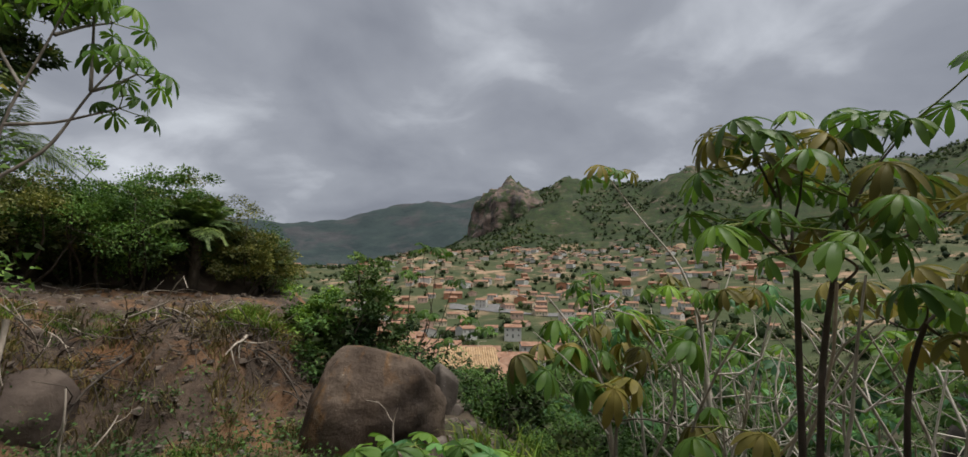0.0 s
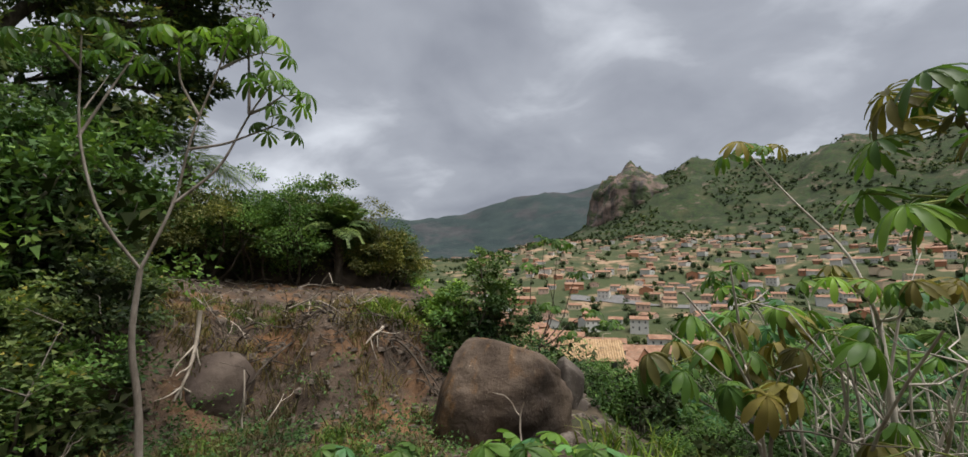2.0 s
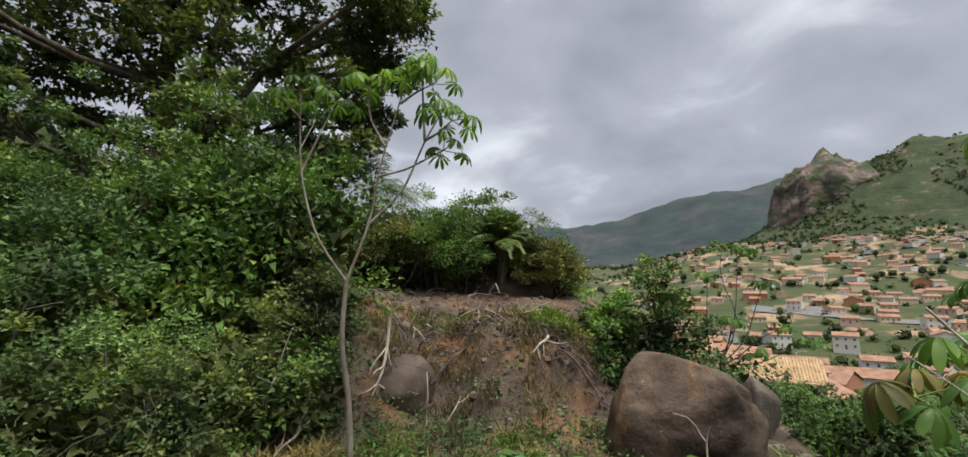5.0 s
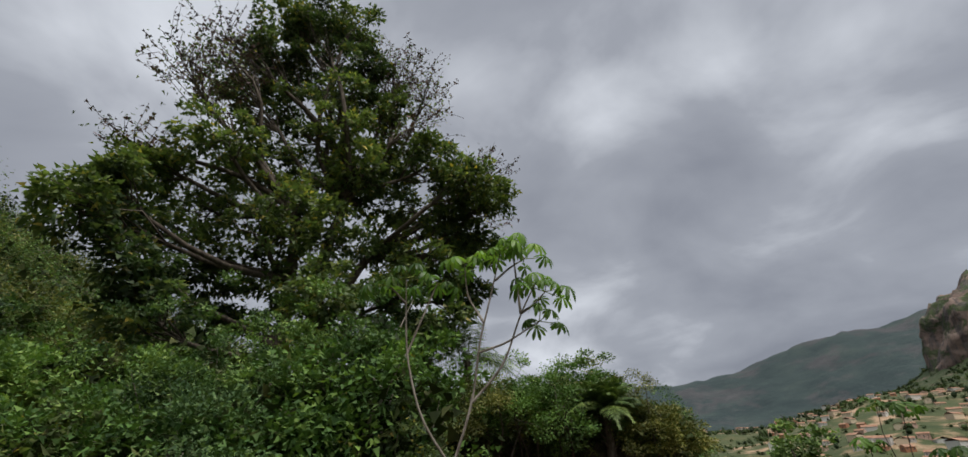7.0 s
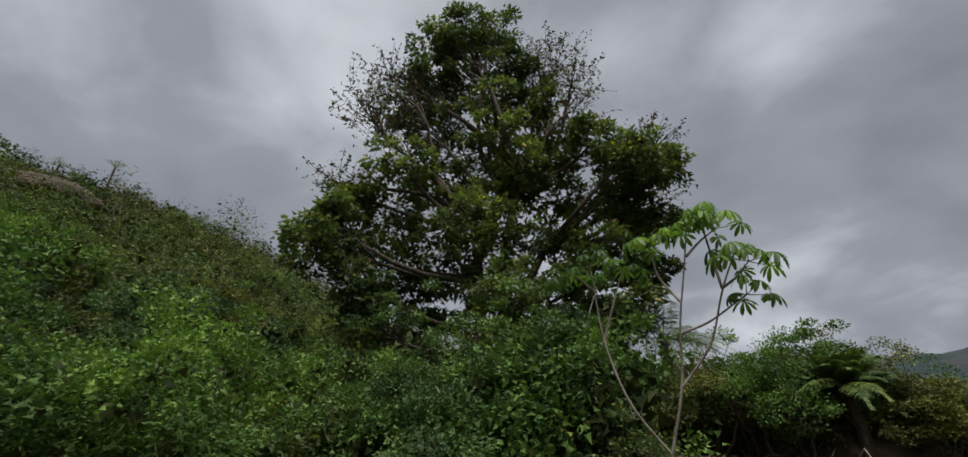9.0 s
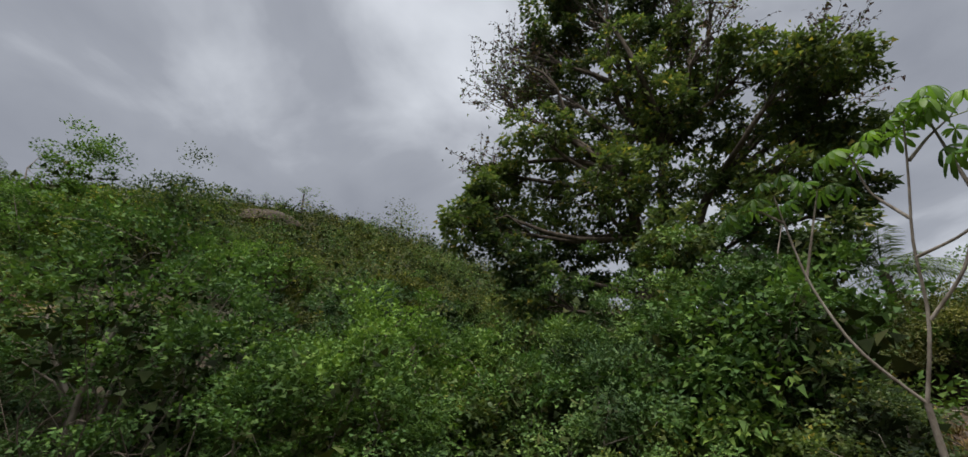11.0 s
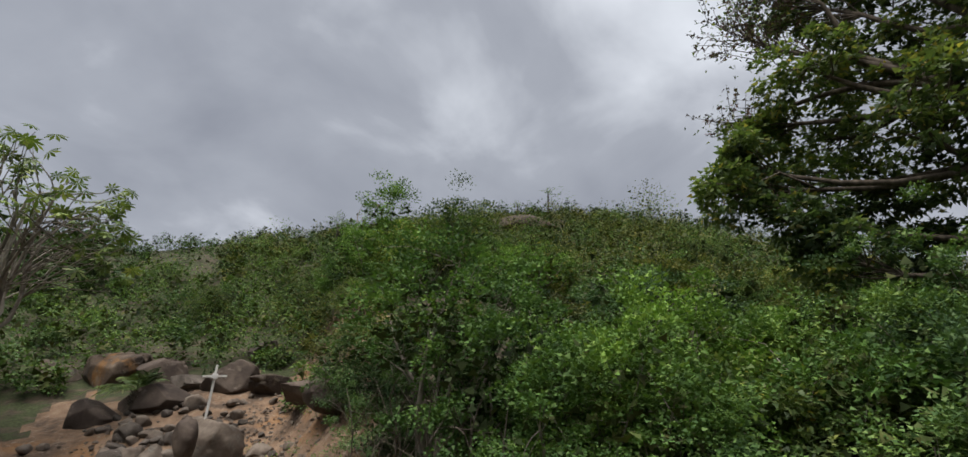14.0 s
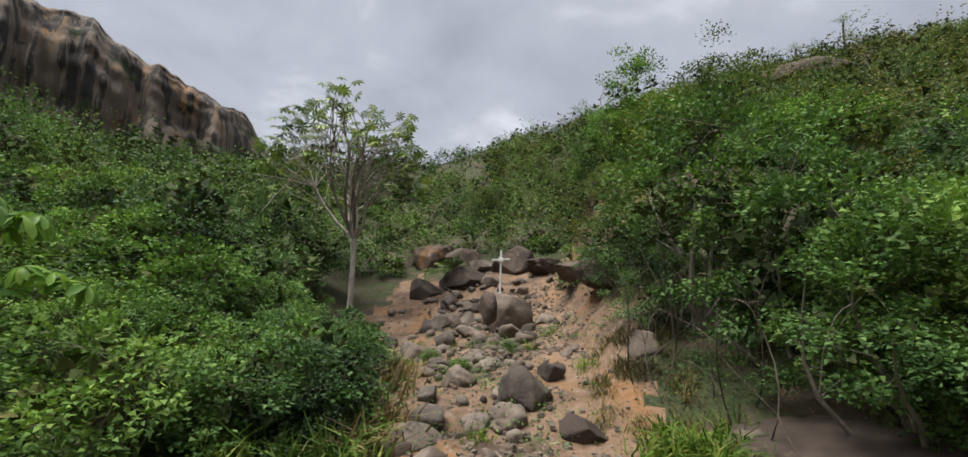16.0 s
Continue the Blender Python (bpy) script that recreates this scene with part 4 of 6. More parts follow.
# a thicket of more of them on the downhill slope
_r = np.random.default_rng(77)
for n_ in range(34):
    az, d = _r.uniform(-50, -9), _r.uniform(6.0, 15)
    b = foot(az, d)
    h = _r.uniform(1.0, 2.2) + 0.10 * (d - 6)
    tips = [b + np.array([_r.normal(0, 0.5), _r.normal(0, 0.5), h * _r.uniform(0.7, 1.1)]) for _ in range(4)]
    umbrella_plant("umbrella_shrub", "sapling of the downhill thicket with umbrella leaves", b, b + np.array([0, 0, h * 0.45]), tips, FRESH + GREENS, 40 + n_, 0.40, 5, 0.26, PALE_BARK, 0.02, 0.6, wide=0.16, group="downhill thicket")
scatter(BR + MD, patch(46, -52, 2, 8, 26, 21, 1.4), 22, 0.55, 0.9)
for n_, (az, r) in enumerate(patch(20, -50, -8, 5.6, 9.5, 27, 1.0)):
    put_copy(BR[n_ % 3], pose(*[float(c) for c in seat(az, r, 0.1)], 0, 0, 67 * n_) @ Matrix.Diagonal((0.5, 0.5, 0.45, 1)))
scrub_stuff("downhill_bushes", "thick green bushes on the slope below the path", patch(90, -54, 10, 22, 62, 23, 2.4), LEAF_MID, 24, 3.0, 0.16, 700, 20, 0.17)
scrub_stuff("downhill_scrub", "green scrub on the slope down to the town", patch(300, -56, 20, 55, 150, 25, 3.0), LEAF_MID, 26, 4.0, 0.34, 190)


def bare_stems(name, label, spots, seed, bark, h=1.6):
    rng = np.random.default_rng(seed)
    for az, d in spots:
        root = tagged(new(name), label, "plant", "bare stems in the thicket")
        b = foot(az, d, 0.1)
        root.matrix_basis = Matrix.Translation(b)
        for _ in range(4):
            top = np.array([rng.normal(0, 0.55), rng.normal(0, 0.55), h * rng.uniform(0.6, 1.1)])
            q = Quads()
            line = bent((0, 0, 0), top, rng, 0.08, 7)
            tube(q, line, 0.017, 0.007, 6)
            for _ in range(3):
                p = line[rng.integers(3, 6)]
                tube(q, bent(p, p + np.array([rng.normal(0, 0.3), rng.normal(0, 0.3), rng.uniform(0.1, 0.5)]), rng, 0.1, 4), 0.008, 0.003, 5)
            part("stem", q, bark, root, smooth=True)


bare_stems("bare_shrub", "leafless pale grey stems of a shrub", [(-15, 4.4), (-21, 4.2), (-24, 5.0), (-27, 4.4), (-30, 5.4), (-37, 5.0), (-44, 4.8), (-19, 5.8), (-25.5, 4.3)], 5, PALE_BARK, 1.9)

# the slender sapling before the big tree
D5 = 5.0
umbrella_plant("umbrella_tree", "slender forked young tree with pale stem and umbrella leaves", foot(49.7, D5), sight(51.3, 1.2, D5), [],
               [LEAF_UMBRELLA], 61, 0.35, 5, 0.24, BARK, 0.034, 0.7, wide=0.14, via=[sight(50.4, -11, D5), sight(51.6, -6, D5)],
               side=[(sight(51.3, 1.2, D5), sight(55.0, 6.0, D5), sight(57.0, 13.0, D5 + 0.1), sight(57.6, 22.0, D5 + 0.1)),
                     (sight(51.3, 1.2, D5), sight(48.8, 8.5, D5), sight(48.3, 14.5, D5), sight(46.8, 19.5, D5), sight(45.2, 25.5, D5)),
                     (sight(49.0, 8.0, D5), sight(45.2, 12.0, D5), sight(42.9, 18.0, D5), sight(40.8, 21.5, D5)),
                     (sight(48.3, 13.5, D5), sight(45.0, 14.5, D5), sight(40.6, 17.0, D5)),
                     (sight(42.9, 18.0, D5), sight(43.2, 22.0, D5 + 0.1), sight(43.6, 26.5, D5 + 0.1)),
                     (sight(47.6, 17.0, D5), sight(49.6, 20.0, D5 + 0.2), sight(50.0, 24.0, D5 + 0.2)),
                     (sight(57.0, 13.0, D5 + 0.1), sight(55.0, 18.0, D5 + 0.2), sight(53.5, 21.5, D5 + 0.3)),
                     (sight(42.9, 18.0, D5), sight(41.2, 19.0, D5 - 0.1), sight(39.6, 20.5, D5 - 0.1)),
                     (sight(46.0, 22.0, D5), sight(44.0, 23.5, D5 + 0.1), sight(42.0, 24.5, D5 + 0.2)),
                     (sight(57.4, 19.0, D5 + 0.1), sight(59.0, 20.5, D5 + 0.1), sight(60.0, 21.0, D5 + 0.2))])


# --- the round-headed tree by the trail, its crown of umbrella leaves on bare boughs
def build_trail_tree():
    rng = np.random.default_rng(9)
    root = tagged(new("umbrella_crown_tree"), "pale-stemmed tree with an airy crown of umbrella leaves", "tree")
    base = seat(165.8, 19.0, 0.2)
    root.matrix_basis = Matrix.Translation(base)
    stem = Quads()
    fork = np.array([*spot(165.8, 19.0), 3.55]) - base
    tube(stem, bent((0, 0, 0), fork, rng, 0.015, 7), 0.12, 0.09, 9)
    part("trunk", stem, PALE_BARK, root, smooth=True)
    x, y = spot(167.1, 19.0)
    mid = np.array([x, y, 5.9]) - base
    side = np.array([-math.cos(radians(166)), -math.sin(radians(166)), 0])
    ahead = np.array([-math.sin(radians(166)), math.cos(radians(166)), 0])
    lf = Quads()

    def shell(lo, hi, n):
        u = rng.normal(0, 1, (n, 3)); u[:, 2] = np.abs(u[:, 2]) * 0.9 - 0.12
        u = unit(u) * rng.uniform(lo, hi, (n, 1)) * np.array([3.35, 2.8, 3.9])
        return mid + u[:, :1] * side + u[:, 1:2] * ahead + u[:, 2:] * np.array([0, 0, 1])

    hubs, tips = shell(0.5, 0.62, 13), shell(0.74, 1.0, 150)
    owner = np.argmin(np.linalg.norm(tips[:, None] - hubs[None], axis=2), axis=1)
    for k, hub in enumerate(hubs):
        arm = Quads()
        line = bent(fork, hub, rng, 0.06, 6)
        tube(arm, line, 0.062, 0.032, 6)
        for tip in tips[owner == k]:
            tube(arm, bent(line[rng.integers(2, 6)], tip, rng, 0.08, 5), 0.024, 0.010, 5)
            for _ in range(2):
                c = tip + rng.normal(0, 0.2, 3)
                n = 8
                th = np.arange(n) * 2 * np.pi / n + rng.uniform(0, 6)
                turn = np.array(Euler((rng.normal(0, 0.45), rng.normal(0, 0.45), 0)).to_matrix())
                out = np.stack([np.cos(th), np.sin(th), np.full(n, -0.4)], -1) @ turn.T
                L = rng.uniform(0.22, 0.34)
                s = np.stack([-np.sin(th), np.cos(th), 0 * th], -1) @ turn.T
                v = np.stack([np.repeat(c[None], n, 0), c + out * L * 0.6 - s * L * 0.17, c + out * L, c + out * L * 0.6 + s * L * 0.17], 1)
                lf.add(v, np.arange(4 * n).reshape(n, 4))
        part("bough", arm, PALE_BARK if k % 2 == 0 else BARK, root, smooth=True)
    part("foliage", lf, LEAF_CROWN, root)


build_trail_tree()


# --- palms
def build_palm(name, label, p, h, n, L, seed, lean=0.0, mat=LEAF_PALM, per=44, group="palms"):
    rng = np.random.default_rng(seed)
    root = tagged(new(name), label, "palm", group)
    root.matrix_basis = Matrix.Translation([float(c) for c in p])
    st = Quads()
    top = np.array([lean, 0, h])
    tube(st, bent((0, 0, -0.2), top, rng, 0.02, 8), 0.13, 0.10, 8)
    for k in range(26):
        a, z = k * 2.4, h * (0.35 + 0.65 * k / 26)
        b = np.array([lean * z / h + 0.1 * math.cos(a), 0.1 * math.sin(a), z])
        tube(st, np.array([b, b + np.array([0.12 * math.cos(a), 0.12 * math.sin(a), 0.1])]), 0.03, 0.012, 4)
    part("trunk", st, DARK_BARK, root, smooth=True)
    for k in range(n):
        q = Quads()
        a = k * 2.39996 + rng.normal(0, 0.2)
        e = rng.uniform(0.1, 1.4)
        l = L * rng.uniform(0.75, 1.1)
        t = np.linspace(0, 1, 9)
        d = np.array([math.cos(a), math.sin(a), 0])
        pts = top + np.outer(l * t * math.cos(e * 0.9), d) + np.outer(l * (t * math.sin(e) - 0.55 * t ** 2.2 * math.cos(e * 0.5)), (0, 0, 1))
        tube(q, pts, 0.014, 0.004, 4)
        tt = np.repeat(np.linspace(0.14, 0.99, per), 2)
        c = np.stack([np.interp(tt, t, pts[:, i]) for i in range(3)], -1)
        fw = unit(np.stack([np.interp(tt, t, np.gradient(pts[:, i])) for i in range(3)], -1))
        s = unit(np.cross(fw, (0, 0, 1))) * np.tile([1, -1], per)[:, None]
        ll = 0.36 * l * np.sin(np.clip(tt * 1.1 + 0.12, 0, 1) * np.pi)[:, None] ** 0.6 * 0.55 + 0.05
        dirn = unit(s + 0.55 * fw + rng.normal(0, 0.10, c.shape) + np.array([0, 0, -0.1]))
        wv = np.cross(dirn, fw) * 0.3 + fw
        tip = c + dirn * ll - np.array([0, 0, 0.25]) * ll
        v = np.stack([c, c + dirn * ll * 0.5 + fw * 0.011, tip, c + dirn * ll * 0.5 - fw * 0.011], 1)
        q.add(v, np.arange(8 * per).reshape(-1, 4))
        part("frond", q, mat, root)
    return root


build_palm("palm", "small bushy palm on the rim of the terrace", seat(32.4, 12.7), 1.35, 54, 1.3, 1, per=80)
build_palm("palm", "dark shaggy palm under the big tree", seat(53.0, 13.5), 2.6, 24, 2.1, 2)
build_palm("palm", "palm with feathery fronds beside the terrace", seat(47.8, 14.5), 2.6, 22, 2.2, 3)
for az, r, h in ((111.4, 66, 3.6), (138.5, 40, 3.2), (115.5, 68, 2.4)):
    build_palm("palm", "small palm standing out on the hill crest", seat(az, r), h, 12, 2.0, int(az), per=16)
build_palm("palm", "low palm with hanging dry fronds above the trail", seat(154.5, 20.5), 0.7, 16, 1.5, 6)

# --- bushes of the terrace and over the boulder
TB = "bushes behind the terrace"
for n_, (az, r, h, w, m, lf) in enumerate([
        (46, 13.8, 2.3, 2.6, LEAF_MID, 0.06), (42, 13.6, 2.5, 2.8, LEAF_DULL, 0.06), (38, 13.7, 2.5, 2.8, LEAF_MID, 0.06), (34, 13.9, 2.6, 2.8, LEAF_DULL, 0.06),
        (30.5, 14.4, 2.5, 2.4, LEAF_DULL, 0.055), (27, 13.9, 2.1, 2.2, LEAF_MID, 0.055), (25.3, 14.4, 1.4, 1.8, LEAF_DULL, 0.055), (43, 16, 2.9, 2.6, LEAF_BRIGHT, 0.08), (36.5, 17.0, 3.2, 2.6, LEAF_BRIGHT, 0.09), (33, 17.0, 3.2, 2.4, LEAF_MID, 0.09), (49, 13.0, 1.8, 2.2, LEAF_BRIGHT, 0.08), (52, 13.5, 1.6, 2.2, LEAF_MID, 0.08)]):
    b_ = make_shrub("bush", 200 + n_, m, "rounded feathery bush at the back of the terrace", TB, DARK_BARK, h=h, w=w, clumps=64, per=170, leaf=lf * 1.2, aspect=0.45, low=0.12, spread=0.13)
    place(b_, seat(az, r, 0.1))
for n_, (az, r, h, w, m) in enumerate([(37.0, 12.8, 2.5, 2.6, LEAF_BRIGHT), (41, 12.7, 2.4, 2.8, LEAF_BRIGHT), (45.5, 12.4, 2.2, 2.4, LEAF_DULL), (27.5, 13.0, 1.9, 2.0, LEAF_DULL)]):
    b_ = make_shrub("bush", 215 + n_, m, "feathery bush arching over the dark rocks", TB, DARK_BARK, h=h, w=w, clumps=60, per=170, leaf=0.068, aspect=0.5, low=0.32, spread=0.13)
    place(b_, seat(az, r, 0.1))
for az, r, h, w, s in ((18.3, 8.5, 1.75, 1.6, 230), (14.6, 8.6, 2.5, 1.6, 231), (21.0, 8.9, 1.1, 1.2, 232)):
    b_ = make_shrub("bush", s, LEAF_BRIGHT if s != 231 else LEAF_MID, "leafy green bush rooted on the earth beside the boulder", "bush by the boulder", DARK_BARK, h=h, w=w, clumps=40, per=150, leaf=0.072, low=0.1)
    place(b_, seat(az, r, 0.02))
# the sparse little tree past the boulder
umbrella_plant("sparse_tree", "sparse dark-stemmed tree with few small leaves", seat(9.5, 8.6), (*spot(9.2, 8.6), 0.55),
               [(*spot(8.5, 8.6), 2.35), (*spot(6.8, 8.6), 2.3), (*spot(10, 8.5), 1.9), (*spot(5.0, 8.6), 1.75), (*spot(3.2, 8.5), 1.15), (*spot(6, 8.5), 0.75), (*spot(1.6, 8.5), 0.95), (*spot(8, 8.5), 1.2)], [LEAF_UMBRELLA], 63, 0.26, 6, 0.17, DARK_BARK, 0.022, lobes=9)
# bright shrubs at the foot of the hill beside the sapling
for n_, (az, r, s) in enumerate([(55, 6.6, 0.75), (60, 6.4, 0.8), (66, 6.6, 0.7), (53, 7.4, 0.7), (72, 6.3, 0.75), (78, 6.4, 0.75)]):
    put_copy((BR[0], DARKS[0], FE[0], DARKS[1], FE[1], DARKS[0])[n_ % 6], pose(*[float(c) for c in seat(az, r, 0.1)], 0, 0, 70 * n_) @ Matrix.Diagonal((s, s, s, 1)))
for n_, (az, r, s) in enumerate([(57, 8.6, 1.35), (63, 9.0, 1.5), (70, 8.8, 1.3)]):
    put_copy(BR[n_ % 3], pose(*[float(c) for c in seat(az, r, 0.1)], 0, 0, 110 * n_) @ Matrix.Diagonal((s, s, s * 1.25, 1)))
TALL = [make_shrub("tall_shrub", 260 + k, m, "tall bright leafy shrub in front of the big tree", "tall shrubs below the tree", BARK, h=4.4, w=2.6, clumps=52, per=150, leaf=0.09, spread=0.13, low=0.1) for k, m in ((0, LEAF_BRIGHT), (1, LEAF_MID))]
scatter(TALL, [(62, 9.2), (67, 9.4), (57.5, 9.8), (72, 10.2), (64, 10.8), (76, 10.6), (80, 11.2), (70, 11.5)], 41, 0.85, 1.1)
scatter(FE, [(76, 8.8), (82, 9.0), (87, 9.6), (79, 10.6), (92, 10.4)], 42, 0.95, 1.3)
BIG = [make_shrub("large_shrub", 280 + k, LEAF_BRIGHT, "large leafy shrub overhanging the rock slab", "large shrubs beside the slab", BARK, h=3.0, w=3.0, clumps=64, per=190, leaf=0.07, aspect=0.62, spread=0.11, low=0.2) for k in range(2)]
scatter(BIG, [(98.5, 6.5), (105, 6.9), (110.5, 6.7), (116.5, 7.8), (102, 8.6), (109, 8.9)], 43, 0.82, 1.05)
# the darker round tree on the hill flank and its neighbour by the trail
hb = make_shrub("small_tree", 240, LEAF_DARK, "round dark small tree on the flank of the hill", "trees on the hill", DARK_BARK, "tree", h=5.0, w=5.6, clumps=70, per=150, leaf=0.125, spread=0.12)
place(hb, seat(123.5, 23, 0.2), rz=30, s=1.02)
put_copy(hb, pose(*[float(c) for c in seat(128.5, 21.5, 0.2)], 0, 0, 170) @ Matrix.Diagonal((0.85, 0.85, 0.8, 1)))
hd = make_shrub("small_tree", 242, LEAF_BRIGHT, "leafy green small tree with a ragged top below the crest", "trees on the hill", BARK, "tree", h=5.6, w=4.0, clumps=60, per=140, leaf=0.12, spread=0.12, low=0.2)
place(hd, seat(132.0, 23, 0.2), s=1.1)
put_copy(hd, pose(*[float(c) for c in seat(136.0, 21.0, 0.2)], 0, 0, 100) @ Matrix.Diagonal((0.75, 0.75, 0.7, 1)))
put_copy(hd, pose(*[float(c) for c in seat(119.0, 19.0, 0.2)], 0, 0, 220) @ Matrix.Diagonal((0.7, 0.7, 0.55, 1)))
for az, r, s, turn in ((121, 29, 0.55, 40), (104, 35, 0.6, 110), (94, 27, 0.5, 200), (141, 28, 0.6, 300), (111, 21, 0.45, 250), (99, 18, 0.42, 20), (150, 31, 0.6, 160), (86, 20, 0.5, 75), (135, 18, 0.4, 10)):
    put_copy(hb, pose(*[float(c) for c in seat(az, r, 0.2)], 0, 0, turn) @ Matrix.Diagonal((s, s, s, 1)))
hc = make_shrub("small_tree", 241, LEAF_BRIGHT, "tall leafy shrub leaning over the trail bank", "trees on the hill", BARK, "tree", h=4.3, w=3.2, clumps=56, per=130, leaf=0.09, stems=11, low=0.42)
place(hc, seat(125.0, 8.9, 0.1))


# ---------------------------------------------------------------- rocks
def rock(label, az, r, scale, seed, material=GRANITE, lift=0.0, flat=0.5, detail=5, rz=None, tilt=(0, 0), name="boulder", group="", rough=0.22):
    detail = detail if max(scale) > 0.8 else 4
    ob = new(name, rock_mesh(name, material, seed, detail, rough, flat, scale))
    x, y = spot(az, r)
    place(ob, (x, y, float(height(x, y)) + lift), tilt[0], tilt[1], az if rz is None else rz)
    return tagged(ob, label, "rock", group)


rock("large rounded granite boulder with ochre stains and lichen", 13.6, 6.5, (1.08, 0.95, 1.02), 3, OCHRE_GRANITE, lift=0.20, flat=0.5, rough=0.26, detail=5, tilt=(0, 32))
rock("dark rounded boulder set in the earth bank", 44.2, 7.5, (0.78, 0.6, 0.6), 5, SLAB_ROCK, lift=-0.45, flat=0.4)
rock("tall dark cleft rock beyond the boulder", 6.0, 8.2, (0.36, 0.4, 0.72), 8, lift=0.15, flat=0.8)
# brown rocks; the dark material also stands in for the shade of the hollow
for az, r, s, sd, lf in ((34.0, 13.3, (1.4, 0.9, 0.75), 11, -0.05), (29.0, 13.3, (0.8, 0.8, 0.6), 12, -0.1), (41.5, 13.6, (1.3, 0.9, 0.65), 13, -0.05), (46.5, 13.2, (0.8, 0.7, 0.55), 14, 0.0)):
    rock("dark overhanging rock at the back of the terrace", az, r, s, sd, SLAB_ROCK, lift=lf, flat=0.6, group="rocks behind the terrace")
rock("huge grey rock face sloping down into the thicket", -46.5, 13.5, (2.3, 2.0, 2.8), 16, lift=1.0, flat=0.6, tilt=(12, 14))
rock("broad flat dark rock slab beside the trail", 114.5, 6.5, (2.3, 1.5, 0.42), 17, SLAB_ROCK, lift=-0.12, flat=0.8, rz=114.5, tilt=(3, -3))
for az, r, s, sd in ((60, 11.5, (0.6, 0.5, 0.4), 18), (56.5, 12.2, (0.5, 0.5, 0.35), 19)):
    rock("pale reddish rock showing between shrubs", az, r, s, sd, PALE_ROCK, lift=0.9, flat=0.7, group="rocks between the shrubs")
TR = "large rocks of the trail"


def meet(az, el, eye=(-0.23, -0.24, 1.53)):
    """Bearing and distance from the origin of the place where a line of sight from the path's end meets the ground."""
    a = radians(az)
    d = np.arange(3.0, 60.0, 0.05)
    x, y = eye[0] - d * math.sin(a), eye[1] + d * math.cos(a)
    k = int(np.argmax(height(x, y) >= eye[2] + d * math.tan(radians(el))))
    p, q = polar(x[k], y[k])
    return float(p), float(q)


rock("upright pale boulder under the cross", 147.3, 15.2, (0.82, 0.85, 1.2), 31, PALE_ROCK, lift=0.25, flat=0.75, group=TR)
rock("dark lichened stone leaning on the boulder", 149.6, 14.4, (0.42, 0.36, 0.5), 32, SLAB_ROCK, lift=0.85, flat=0.6, group=TR)
for az, el, w, h, sd, m, lb in (
        (157.5, -0.2, 0.72, 0.55, 36, SLAB_ROCK, "dark blocky rock in the stony gully"), (156.6, 3.2, 1.25, 0.9, 37, OCHRE_GRANITE, "tilted granite slab with an orange stain"),
        (161.0, 3.4, 1.1, 0.6, 38, PALE_ROCK, "weathered granite rock at the head of the gully"), (153.0, 3.2, 1.0, 0.7, 39, SLAB_ROCK, "dark slab at the head of the gully"),
        (150.6, 3.0, 0.8, 0.45, 40, GRANITE, "flat weathered rock at the head of the gully"), (152.8, 1.0, 1.2, 0.55, 41, SLAB_ROCK, "dark layered ledge of rock"),
        (146.4, 3.0, 1.2, 0.8, 42, SLAB_ROCK, "dark rock ledge under the bushes"), (144.4, 6.0, 0.8, 0.7, 47, GRANITE, "pale rounded rock under the bushes"),
        (142.4, 3.0, 1.1, 0.35, 48, SLAB_ROCK, "thin dark slab jutting from the bank"), (138.6, 2.6, 1.2, 0.35, 49, SLAB_ROCK, "thin dark slab jutting from the bank"),
        (135.0, 2.2, 1.0, 0.4, 51, SLAB_ROCK, "thin dark slab jutting from the bank"), (158.2, -7.6, 0.72, 0.42, 43, PALE_ROCK, "rounded granite rock in the stony gully"),
        (145.1, -12.0, 0.52, 0.38, 33, GRANITE, "grey speckled boulder on the trail"), (139.2, -15.6, 0.36, 0.26, 34, SLAB_ROCK, "dark boulder on the trail"),
        (159.4, -16.6, 0.56, 0.26, 35, PALE_ROCK, "low flat-topped rock beside the trail"), (132.2, -6.4, 0.32, 0.3, 44, PALE_ROCK, "stone stuck in the earth bank"),
        (154.6, -1.6, 0.55, 0.4, 45, GRANITE, "weathered granite rock in the stony gully"), (152.2, -3.4, 0.5, 0.36, 46, PALE_ROCK, "weathered granite rock in the stony gully"),
        (155.8, -4.0, 0.6, 0.34, 52, GRANITE, "weathered granite rock in the stony gully"), (150.9, -5.6, 0.4, 0.36, 53, PALE_ROCK, "broken stone in the stony gully"),
        (143.2, -3.2, 0.42, 0.28, 54, PALE_ROCK, "flat broken stone in the stony gully"), (149.4, -9.0, 0.34, 0.24, 55, PALE_ROCK, "broken stone in the stony gully"),
        (153.4, -10.2, 0.4, 0.26, 56, PALE_ROCK, "broken stone in the stony gully"), (147.8, -14.6, 0.3, 0.2, 57, PALE_ROCK, "broken stone on the trail"),
        (142.4, -9.6, 0.34, 0.24, 58, GRANITE, "broken stone in the stony gully"), (151.0, -15.4, 0.26, 0.18, 59, PALE_ROCK, "broken stone on the trail")):
    a_, r_ = meet(az, el)
    big = 1.25 if el > -1 else 1.0
    rock(lb, a_, r_, (w * big, w * 0.85 * big, h * big), sd, m, lift=0.08 * h, flat=0.97, group=TR, tilt=(0, 14 if m is OCHRE_GRANITE else 3), rough=0.28)

